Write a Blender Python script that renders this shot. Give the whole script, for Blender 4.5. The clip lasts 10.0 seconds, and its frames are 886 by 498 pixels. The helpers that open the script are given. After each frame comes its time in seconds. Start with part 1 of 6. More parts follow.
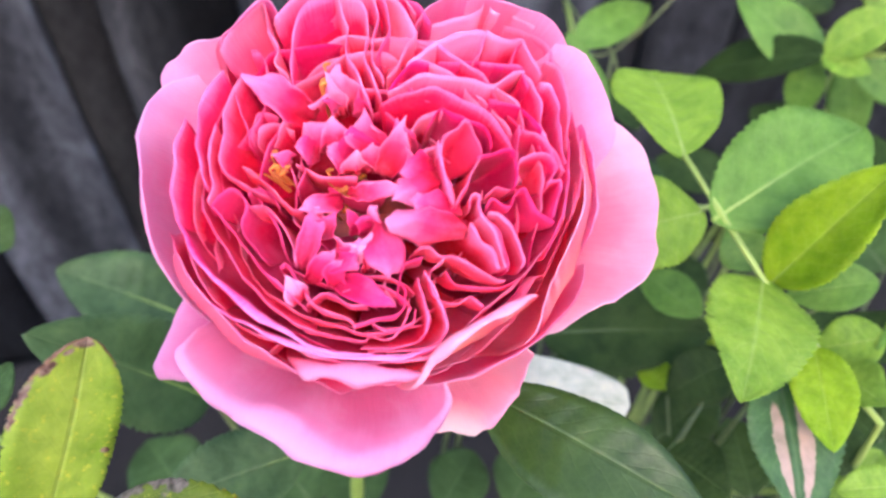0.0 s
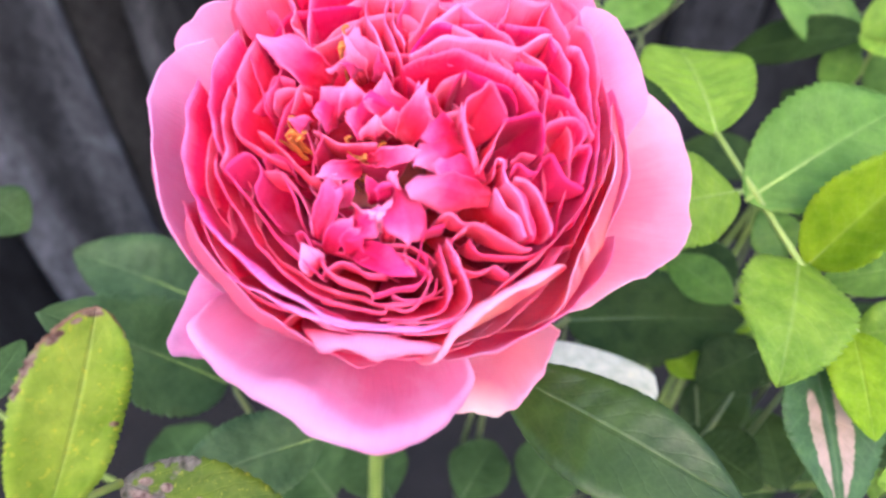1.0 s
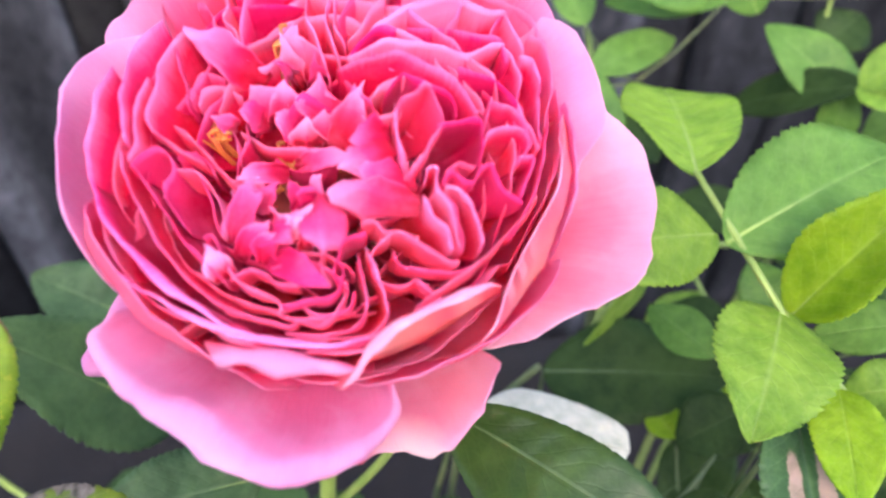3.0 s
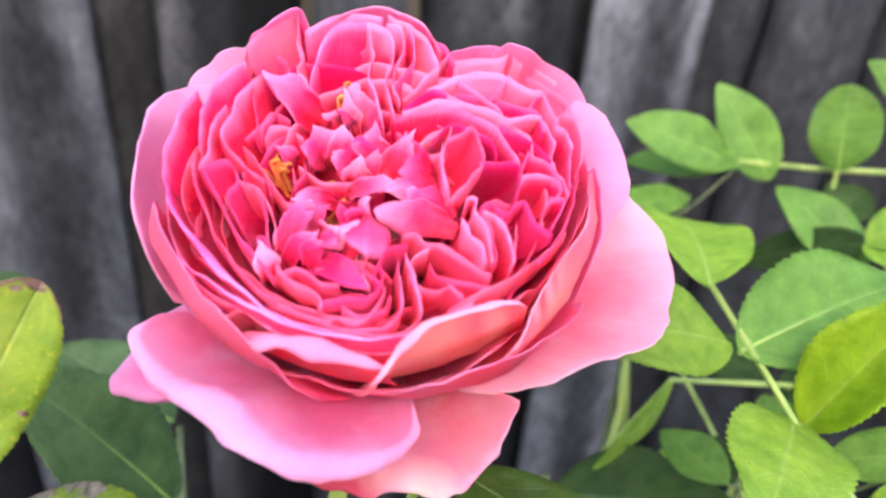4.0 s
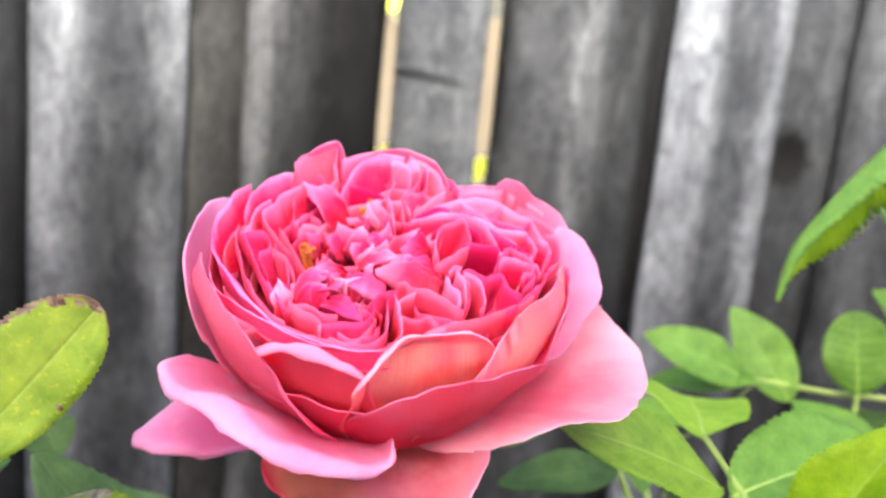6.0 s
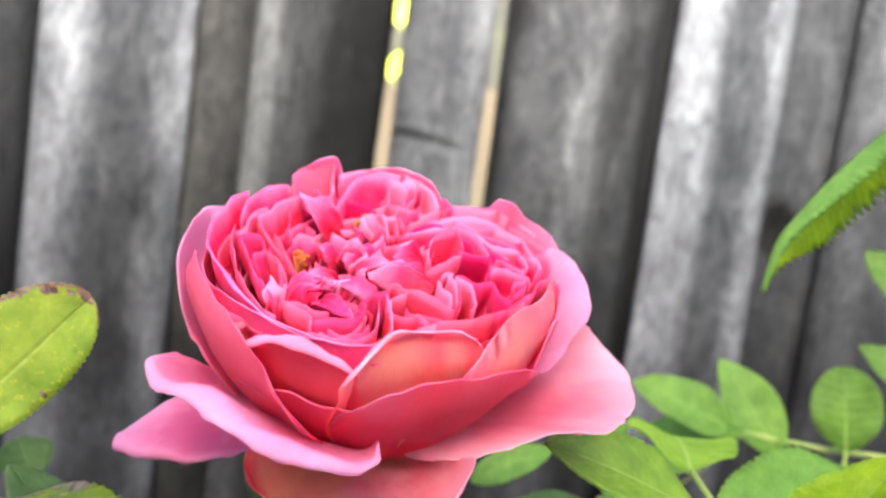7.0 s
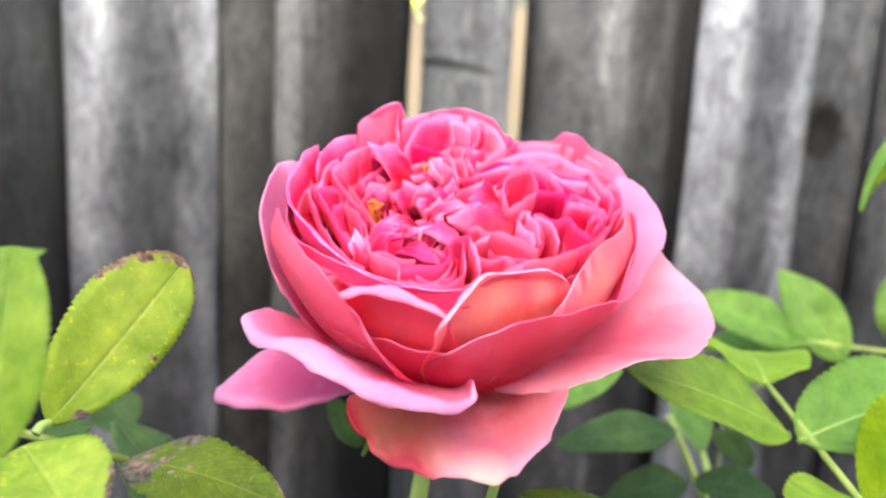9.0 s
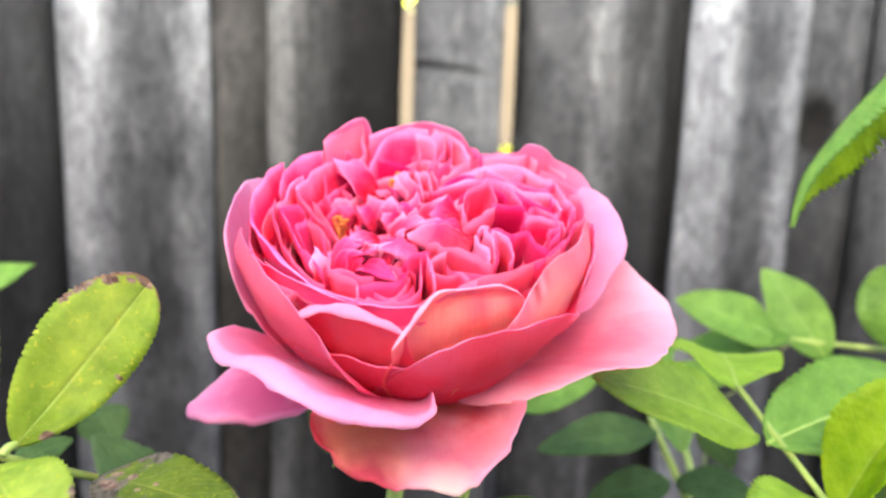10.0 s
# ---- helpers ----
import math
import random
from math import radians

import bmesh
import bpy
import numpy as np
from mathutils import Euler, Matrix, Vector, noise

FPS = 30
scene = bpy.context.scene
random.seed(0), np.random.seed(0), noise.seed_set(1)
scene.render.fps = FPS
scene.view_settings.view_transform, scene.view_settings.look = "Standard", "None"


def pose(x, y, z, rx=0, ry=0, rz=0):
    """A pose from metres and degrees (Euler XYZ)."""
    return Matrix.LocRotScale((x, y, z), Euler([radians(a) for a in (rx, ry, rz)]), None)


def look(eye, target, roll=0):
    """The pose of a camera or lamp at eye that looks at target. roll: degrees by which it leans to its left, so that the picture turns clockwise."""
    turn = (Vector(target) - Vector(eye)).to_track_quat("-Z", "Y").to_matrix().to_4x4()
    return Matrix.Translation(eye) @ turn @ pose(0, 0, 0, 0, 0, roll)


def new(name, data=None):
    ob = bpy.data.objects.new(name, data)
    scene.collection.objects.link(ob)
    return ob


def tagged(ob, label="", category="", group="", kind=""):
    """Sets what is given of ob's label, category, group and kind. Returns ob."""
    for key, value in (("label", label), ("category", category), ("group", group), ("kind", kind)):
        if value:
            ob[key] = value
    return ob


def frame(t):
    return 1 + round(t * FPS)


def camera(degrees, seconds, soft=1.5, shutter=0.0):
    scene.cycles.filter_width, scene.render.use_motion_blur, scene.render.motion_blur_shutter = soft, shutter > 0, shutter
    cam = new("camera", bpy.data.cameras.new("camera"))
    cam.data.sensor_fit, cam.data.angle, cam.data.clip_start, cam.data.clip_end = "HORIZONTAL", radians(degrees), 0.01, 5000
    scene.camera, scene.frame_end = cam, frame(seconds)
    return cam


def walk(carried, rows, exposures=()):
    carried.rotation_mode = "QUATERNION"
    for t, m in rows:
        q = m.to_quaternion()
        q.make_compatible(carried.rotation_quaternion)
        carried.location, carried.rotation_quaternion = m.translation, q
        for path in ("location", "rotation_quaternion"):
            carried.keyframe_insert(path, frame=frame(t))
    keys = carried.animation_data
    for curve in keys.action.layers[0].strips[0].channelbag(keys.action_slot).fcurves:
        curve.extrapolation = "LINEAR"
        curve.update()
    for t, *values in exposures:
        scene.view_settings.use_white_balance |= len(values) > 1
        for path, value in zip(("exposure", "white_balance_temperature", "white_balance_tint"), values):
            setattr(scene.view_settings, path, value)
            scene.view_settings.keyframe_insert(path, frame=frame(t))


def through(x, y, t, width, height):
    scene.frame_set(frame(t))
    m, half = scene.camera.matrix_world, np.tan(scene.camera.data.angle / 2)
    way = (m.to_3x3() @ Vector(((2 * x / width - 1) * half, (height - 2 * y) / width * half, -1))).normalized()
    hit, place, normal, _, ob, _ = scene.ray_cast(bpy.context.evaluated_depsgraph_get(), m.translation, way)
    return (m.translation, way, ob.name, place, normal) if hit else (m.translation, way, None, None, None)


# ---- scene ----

# ======== camera and its walk ========
cam = camera(59.0, 10.0, soft=2.5)
# the lens is focused on the bloom; the fence behind is slightly soft
cam.data.dof.use_dof, cam.data.dof.focus_distance, cam.data.dof.aperture_fstop = True, 0.165, 13.0
ROWS = [
    (0, -0.0150, -0.1136, 1.1989, 40.56, -0.19, -12.86),
    (0.5, -0.0167, -0.1093, 1.1950, 39.93, -0.08, -12.66),
    (1, -0.0153, -0.1133, 1.1899, 40.52, 0.78, -11.67),
    (1.5, -0.0092, -0.1143, 1.1929, 41.10, 1.58, -11.11),
    (2, -0.0082, -0.1109, 1.1935, 42.06, 0.86, -11.53),
    (2.5, -0.0100, -0.1084, 1.1890, 43.77, -0.72, -11.69),
    (2.7, -0.0022, -0.1096, 1.1840, 44.20, 0.33, -10.49),
    (3.8, 0.0012, -0.1320, 1.1563, 54.12, -2.19, -5.39),
    (4, -0.0069, -0.1379, 1.1579, 58.82, -3.82, -5.37),
    (4.5, 0.0070, -0.1501, 1.1486, 68.68, -2.35, -1.87),
    (5, 0.0027, -0.1654, 1.1388, 74.52, -2.62, -0.50),
    (5.5, 0.0066, -0.1757, 1.1360, 77.73, -4.05, 0.46),
    (5.7, 0.0060, -0.1814, 1.1323, 78.49, -4.75, 0.31),
    (6.8, 0.0160, -0.1783, 1.1147, 84.38, -7.32, -0.59),
    (7, 0.0089, -0.1848, 1.1132, 84.97, -7.71, -0.49),
    (7.5, 0.0110, -0.1848, 1.1107, 82.99, -5.22, 0.59),
    (8, 0.0064, -0.1881, 1.1153, 80.94, -3.68, 1.07),
    (8.5, -0.0004, -0.1880, 1.1154, 79.85, -3.18, 1.23),
    (9, -0.0011, -0.1871, 1.1157, 79.52, -3.07, 1.42),
    (9.5, 0.0029, -0.1870, 1.1174, 79.37, -2.26, 1.59),
    (10, 0.0086, -0.1892, 1.1206, 79.34, -1.90, 1.50),
]
walk(cam, [(t, pose(x, y, z, rx, ry, rz)) for t, x, y, z, rx, ry, rz in ROWS],
     exposures=[(0.0, 2.98, 6100, 23), (3.0, 2.98, 6080, 23), (5.0, 3.15, 6850, 11), (5.6, 3.15, 6860, 11), (7.0, 3.0, 6880, 11), (8.5, 3.14, 6930, 11), (10.0, 3.14, 6930, 11)])

# ======== world and sun ========
SUN_TURN, SUN_HEIGHT = 183.0, 30.0 # degrees: compass turn from +y towards +x, and height
world = bpy.data.worlds.new("overcast_sky")
scene.world = world
world.use_nodes = True
wn, wl = world.node_tree.nodes, world.node_tree.links
sky = wn.new("ShaderNodeTexSky")
sky.sky_type = "NISHITA"
sky.sun_disc = False
sky.sun_elevation = radians(SUN_HEIGHT)
sky.sun_rotation = radians(SUN_TURN)
sky.air_density, sky.dust_density, sky.ozone_density = 1.0, 5.0, 1.0
wn["Background"].inputs["Strength"].default_value = 0.15
wl.new(sky.outputs["Color"], wn["Background"].inputs["Color"])
sun = new("sun", bpy.data.lights.new("sun", "SUN"))
sun.data.energy, sun.data.angle, sun.data.color = 4.9, radians(7), (1.0, 0.985, 0.96)
_a, _h = radians(SUN_TURN), radians(SUN_HEIGHT)
sun.matrix_world = look((math.sin(_a) * math.cos(_h) * 8, math.cos(_a) * math.cos(_h) * 8, math.sin(_h) * 8 + 1), (0, 0, 1))


# ======== materials ========
class Mat:
    """A node material with short ways to make and join nodes."""

    def __init__(self, name):
        self.m = bpy.data.materials.new(name)
        self.m.use_nodes = True
        self.t = self.m.node_tree
        self.b = self.t.nodes["Principled BSDF"]
        self.out = self.t.nodes["Material Output"]

    def node(self, kind, **sets):
        n = self.t.nodes.new(kind)
        for k, v in sets.items():
            if k in n.inputs:
                n.inputs[k].default_value = v
        return n

    def link(self, a, b):
        self.t.links.new(a, b)

    def noise(self, coord, scale, detail=4.0, rough=0.55, distort=0.0):
        n = self.node("ShaderNodeTexNoise", Scale=scale, Detail=detail, Roughness=rough, Distortion=distort)
        self.link(coord, n.inputs["Vector"])
        return n.outputs["Fac"]

    def ramp(self, fac, *stops):
        n = self.node("ShaderNodeValToRGB")
        e = n.color_ramp.elements
        while len(e) < len(stops):
            e.new(0.5)
        for el, (p, c) in zip(e, stops):
            el.position = p
            el.color = (*c, 1) if len(c) == 3 else c
        self.link(fac, n.inputs["Fac"])
        return n.outputs["Color"]

    def mix(self, fac, a, b, how="MIX"):
        n = self.t.nodes.new("ShaderNodeMix")
        n.data_type, n.blend_type = "RGBA", how
        for sock, v in ((n.inputs[0], fac), (n.inputs[6], a), (n.inputs[7], b)):
            if isinstance(v, (int, float)):
                sock.default_value = v
            elif isinstance(v, tuple):
                sock.default_value = (*v, 1)
            else:
                self.link(v, sock)
        return n.outputs[2]

    def math(self, op, a, b=0.0, clamp=False):
        n = self.t.nodes.new("ShaderNodeMath")
        n.operation, n.use_clamp = op, clamp
        for sock, v in zip(n.inputs, (a, b)):
            if isinstance(v, (int, float)):
                sock.default_value = v
            else:
                self.link(v, sock)
        return n.outputs[0]

    def bump(self, height, strength, distance=0.001, into=None):
        n = self.node("ShaderNodeBump", Strength=strength, Distance=distance)
        self.link(height, n.inputs["Height"])
        for s in into or (self.b,):
            self.link(n.outputs["Normal"], s.inputs["Normal"])

    def map(self, coord, scale):
        n = self.node("ShaderNodeMapping")
        n.inputs["Scale"].default_value = scale
        self.link(coord, n.inputs["Vector"])
        return n.outputs["Vector"]

    def set(self, **sets):
        for k, v in sets.items():
            self.b.inputs[k.replace("_", " ")].default_value = v

    def thin(self, colour, amount):
        """Lets part of the light through, as petals and leaves do."""
        tr = self.node("ShaderNodeBsdfTranslucent")
        mx = self.node("ShaderNodeMixShader", Fac=amount)
        mx.inputs[0].default_value = amount
        self.link(colour, tr.inputs["Color"])
        self.link(self.b.outputs[0], mx.inputs[1])
        self.link(tr.outputs[0], mx.inputs[2])
        self.link(mx.outputs[0], self.out.inputs["Surface"])
        return tr


def petal_material(name, claw, body, margin, back, mottled=0.12, through=0.4, soft=0.8, foot=None, marks=()):
    """Claw, body and margin: the colours along the petal; v of the UV runs from the claw (0) to the margin (1).
    back: body colour of the petal's reverse, whose u runs from 2 to 3."""
    m = Mat(name)
    tc = m.node("ShaderNodeTexCoord")
    sep = m.node("ShaderNodeSeparateXYZ")
    m.link(tc.outputs["UV"], sep.inputs[0])
    rnd = m.node("ShaderNodeObjectInfo").outputs["Random"]
    wob = m.noise(tc.outputs["Object"], 90, 3)
    wide = m.noise(tc.outputs["Object"], 38, 2)
    v = m.math("ADD", sep.outputs[1], m.math("MULTIPLY", m.math("SUBTRACT", wob, 0.5), 0.22))
    v = m.math("ADD", v, m.math("MULTIPLY", m.math("SUBTRACT", wide, 0.56), 0.6))
    v = m.math("ADD", v, m.math("MULTIPLY", m.math("SUBTRACT", rnd, 0.55), 0.34))
    veins = m.noise(m.map(tc.outputs["UV"], (60, 3.5, 1)), 1.0, 5, 0.6, 0.3)
    v = m.math("ADD", v, m.math("MULTIPLY", m.math("SUBTRACT", veins, 0.5), 0.16))
    # deep and dark: lower petal colour, darkened for crevice shade on the inner petals
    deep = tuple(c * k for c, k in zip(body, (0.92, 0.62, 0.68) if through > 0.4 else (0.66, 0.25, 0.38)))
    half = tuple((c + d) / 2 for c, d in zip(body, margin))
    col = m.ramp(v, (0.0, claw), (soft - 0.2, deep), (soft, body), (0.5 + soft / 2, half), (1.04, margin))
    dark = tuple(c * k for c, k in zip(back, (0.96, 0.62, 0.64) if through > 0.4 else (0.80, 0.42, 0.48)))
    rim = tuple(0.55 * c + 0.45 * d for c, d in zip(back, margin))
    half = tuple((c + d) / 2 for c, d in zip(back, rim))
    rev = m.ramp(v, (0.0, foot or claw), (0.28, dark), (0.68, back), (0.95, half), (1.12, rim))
    if foot:
        # orange mottling painted in for light that comes through the petal
        warm = m.noise(tc.outputs["Object"], 34, 5, 0.6, 0.5)
        rev = m.mix(m.math("MULTIPLY", m.ramp(warm, (0.44, (0, 0, 0)), (0.66, (1, 1, 1))), 0.75), rev, (0.97, 0.40, 0.30))
    col = m.mix(m.math("GREATER_THAN", sep.outputs[0], 1.5), col, rev)
    # fine lengthwise veins and soft blotches
    col = m.mix(m.math("MULTIPLY", veins, 0.14), col, m.mix(1.0, col, (0.90, 0.62, 0.70), "MULTIPLY"))
    blot = m.noise(tc.outputs["Object"], 70, 5, 0.62)
    col = m.mix(m.math("MULTIPLY", m.ramp(blot, (0.48, (0, 0, 0)), (0.72, (1, 1, 1))), mottled), col, margin)
    # bruised or faded margin patches, and light painted as salmon or orange: place and size along and across the petal,
    # and colour
    u = m.math("SUBTRACT", sep.outputs[0], m.math("MULTIPLY", m.math("GREATER_THAN", sep.outputs[0], 1.5), 2.0))
    for mu, mv, su, sv, tint in marks:
        du = m.math("DIVIDE", m.math("SUBTRACT", u, mu), su)
        dv = m.math("DIVIDE", m.math("SUBTRACT", sep.outputs[1], mv), sv)
        d = m.math("SQRT", m.math("ADD", m.math("MULTIPLY", du, du), m.math("MULTIPLY", dv, dv)))
        d = m.math("ADD", d, m.math("MULTIPLY", m.math("SUBTRACT", blot, 0.5), 0.8))
        col = m.mix(m.ramp(d, (0.35, (0.85, 0.85, 0.85)), (1.05, (0, 0, 0))), col, tint)
    hsv = m.node("ShaderNodeHueSaturation")
    m.link(m.math("ADD", m.math("MULTIPLY", rnd, 0.16), 0.92), hsv.inputs["Value"])
    m.link(m.math("ADD", m.math("MULTIPLY", rnd, 0.02), 0.49), hsv.inputs["Hue"])
    m.link(col, hsv.inputs["Color"])
    col = hsv.outputs["Color"]
    m.link(col, m.b.inputs["Base Color"])
    m.set(Roughness=0.75)
    m.b.inputs["Specular IOR Level"].default_value = 0.12
    m.b.inputs["Sheen Weight"].default_value = 0.03
    tr = m.thin(col, through)
    m.bump(m.math("ADD", m.math("MULTIPLY", veins, 0.6), m.math("MULTIPLY", wob, 1.6)), 0.4, 0.0007, (m.b, tr))
    return m.m


def leaf_material(name, dark, light, vein, gloss=0.42, through=0.3, scorch=0.0, speck=0.0, wash=None, burn=0.0, marks=(), ribs=0.26, shine=0.24, half=None):
    """UV: x across the blade (0.5 is the midrib), y from the stalk to the tip. half: the duller tone of the half where
    x is below 0.5.
    """
    m = Mat(name)
    tc = m.node("ShaderNodeTexCoord")
    sep = m.node("ShaderNodeSeparateXYZ")
    m.link(tc.outputs["UV"], sep.inputs[0])
    obj = m.node("ShaderNodeObjectInfo").outputs["Random"]
    big = m.noise(tc.outputs["Object"], 45, 4)
    fine = m.noise(tc.outputs["Object"], 420, 3)
    col = m.mix(m.ramp(big, (0.3, (0, 0, 0)), (0.7, (1, 1, 1))), dark, light)
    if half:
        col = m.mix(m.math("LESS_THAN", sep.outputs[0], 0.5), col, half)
    side = m.math("ABSOLUTE", m.math("SUBTRACT", sep.outputs[0], 0.5))
    # side veins run forward from the midrib
    phase = m.math("SUBTRACT", m.math("MULTIPLY", sep.outputs[1], 9.0), m.math("MULTIPLY", side, 5.5))
    phase = m.math("ADD", phase, m.math("MULTIPLY", big, 2.2))
    saw = m.math("ABSOLUTE", m.math("SUBTRACT", m.math("FRACT", phase), 0.5))
    rib = m.ramp(saw, (0.0, (1, 1, 1)), (0.09, (0, 0, 0)))
    mid = m.ramp(side, (0.0, (1, 1, 1)), (0.035, (0, 0, 0)))
    lines = m.math("MAXIMUM", m.math("MULTIPLY", mid, 0.75), m.math("MULTIPLY", rib, ribs))
    net = m.node("ShaderNodeTexVoronoi", Scale=420.0)
    net.feature = "DISTANCE_TO_EDGE"
    m.link(tc.outputs["Object"], net.inputs["Vector"])
    netw = m.ramp(net.outputs["Distance"], (0.0, (1, 1, 1)), (0.16, (0, 0, 0)))
    col = m.mix(m.math("MULTIPLY", netw, 0.12), col, vein)
    col = m.mix(m.math("MULTIPLY", lines, 0.5), col, vein)
    if speck:
        sp = m.noise(tc.outputs["Object"], 620, 4, 0.7)
        col = m.mix(m.math("MULTIPLY", m.ramp(sp, (0.58, (0, 0, 0)), (0.66, (1, 1, 1))), speck), col, (0.62, 0.6, 0.06))
    if wash:
        ws = m.noise(m.map(tc.outputs["UV"], (3, 3, 1)), 2.2, 4)
        da = m.math("DIVIDE", m.math("SUBTRACT", side, 0.14), 0.085)
        db = m.math("DIVIDE", m.math("SUBTRACT", sep.outputs[1], 0.58), 0.36)
        d = m.math("ADD", m.math("ADD", m.math("MULTIPLY", da, da), m.math("MULTIPLY", db, db)), m.math("MULTIPLY", m.math("SUBTRACT", ws, 0.5), 1.6))
        col = m.mix(m.ramp(d, (0.65, (0.9, 0.9, 0.9)), (1.05, (0, 0, 0))), col, wash)
    if burn:
        sp = m.math("ADD", m.noise(tc.outputs["Object"], 120, 3), m.math("MULTIPLY", m.math("SUBTRACT", 0.42, sep.outputs[1]), 0.55))
        f = m.ramp(sp, (0.60, (0, 0, 0)), (0.64, (1, 1, 1)))
        col = m.mix(m.math("MULTIPLY", f, burn), col, m.ramp(fine, (0.35, (0.05, 0.035, 0.03)), (0.7, (0.32, 0.25, 0.22))))
    if scorch:
        edge = m.math("ADD", m.math("MULTIPLY", side, 2.0), m.math("MULTIPLY", m.math("SUBTRACT", big, 0.5), 0.9))
        tip = m.math("MULTIPLY", sep.outputs[1], 1.05)
        end = m.math("MULTIPLY", m.math("POWER", sep.outputs[1], 14.0), 0.95)
        dry = m.math("ADD", m.math("MAXIMUM", end, m.math("MULTIPLY", m.math("MAXIMUM", edge, 0.0), tip)), m.math("MULTIPLY", m.math("SUBTRACT", fine, 0.5), 0.25))
        f = m.ramp(dry, (1.0 - scorch, (0, 0, 0)), (min(1.0, 1.06 - scorch), (1, 1, 1)))
        col = m.mix(f, col, m.ramp(fine, (0.3, (0.16, 0.06, 0.03)), (0.7, (0.5, 0.3, 0.2))))
    for mu, mv, su, sv in marks:
        du = m.math("DIVIDE", m.math("SUBTRACT", sep.outputs[0], mu), su)
        dv = m.math("DIVIDE", m.math("SUBTRACT", sep.outputs[1], mv), sv)
        d = m.math("ADD", m.math("ADD", m.math("MULTIPLY", du, du), m.math("MULTIPLY", dv, dv)), m.math("SUBTRACT", fine, 0.5))
        col = m.mix(m.ramp(d, (0.5, (1, 1, 1)), (1.0, (0, 0, 0))), col, m.ramp(fine, (0.36, (0.15, 0.075, 0.055)), (0.64, (0.48, 0.32, 0.25))))
    # soft tone changes from one field between the veins to the next
    tone = m.noise(m.map(tc.outputs["UV"], (3.5, 7, 1)), 1.0, 4, 0.6, 0.4)
    col = m.mix(0.8, col, m.ramp(tone, (0.3, (0.62, 0.70, 0.60)), (0.55, (1, 1, 1)), (0.75, (1.28, 1.22, 1.05))), "MULTIPLY")
    hsv = m.node("ShaderNodeHueSaturation")
    m.link(m.math("ADD", m.math("MULTIPLY", obj, 0.3), 0.85), hsv.inputs["Value"])
    m.link(col, hsv.inputs["Color"])
    col = hsv.outputs["Color"]
    m.link(col, m.b.inputs["Base Color"])
    m.set(Roughness=gloss)
    m.b.inputs["Specular IOR Level"].default_value = shine
    tr = m.thin(col, through)
    m.bump(m.math("ADD", m.math("SUBTRACT", m.math("MULTIPLY", fine, 0.35), lines), m.math("MULTIPLY", big, 1.2)), 0.55, 0.0007, (m.b, tr))
    return m.m


def stem_material(name, a, b):
    m = Mat(name)
    tc = m.node("ShaderNodeTexCoord")
    n = m.noise(m.map(tc.outputs["Object"], (1, 1, 0.3)), 160, 4)
    m.link(m.ramp(n, (0.3, a), (0.7, b)), m.b.inputs["Base Color"])
    m.set(Roughness=0.45)
    m.bump(n, 0.2, 0.0004)
    return m.m


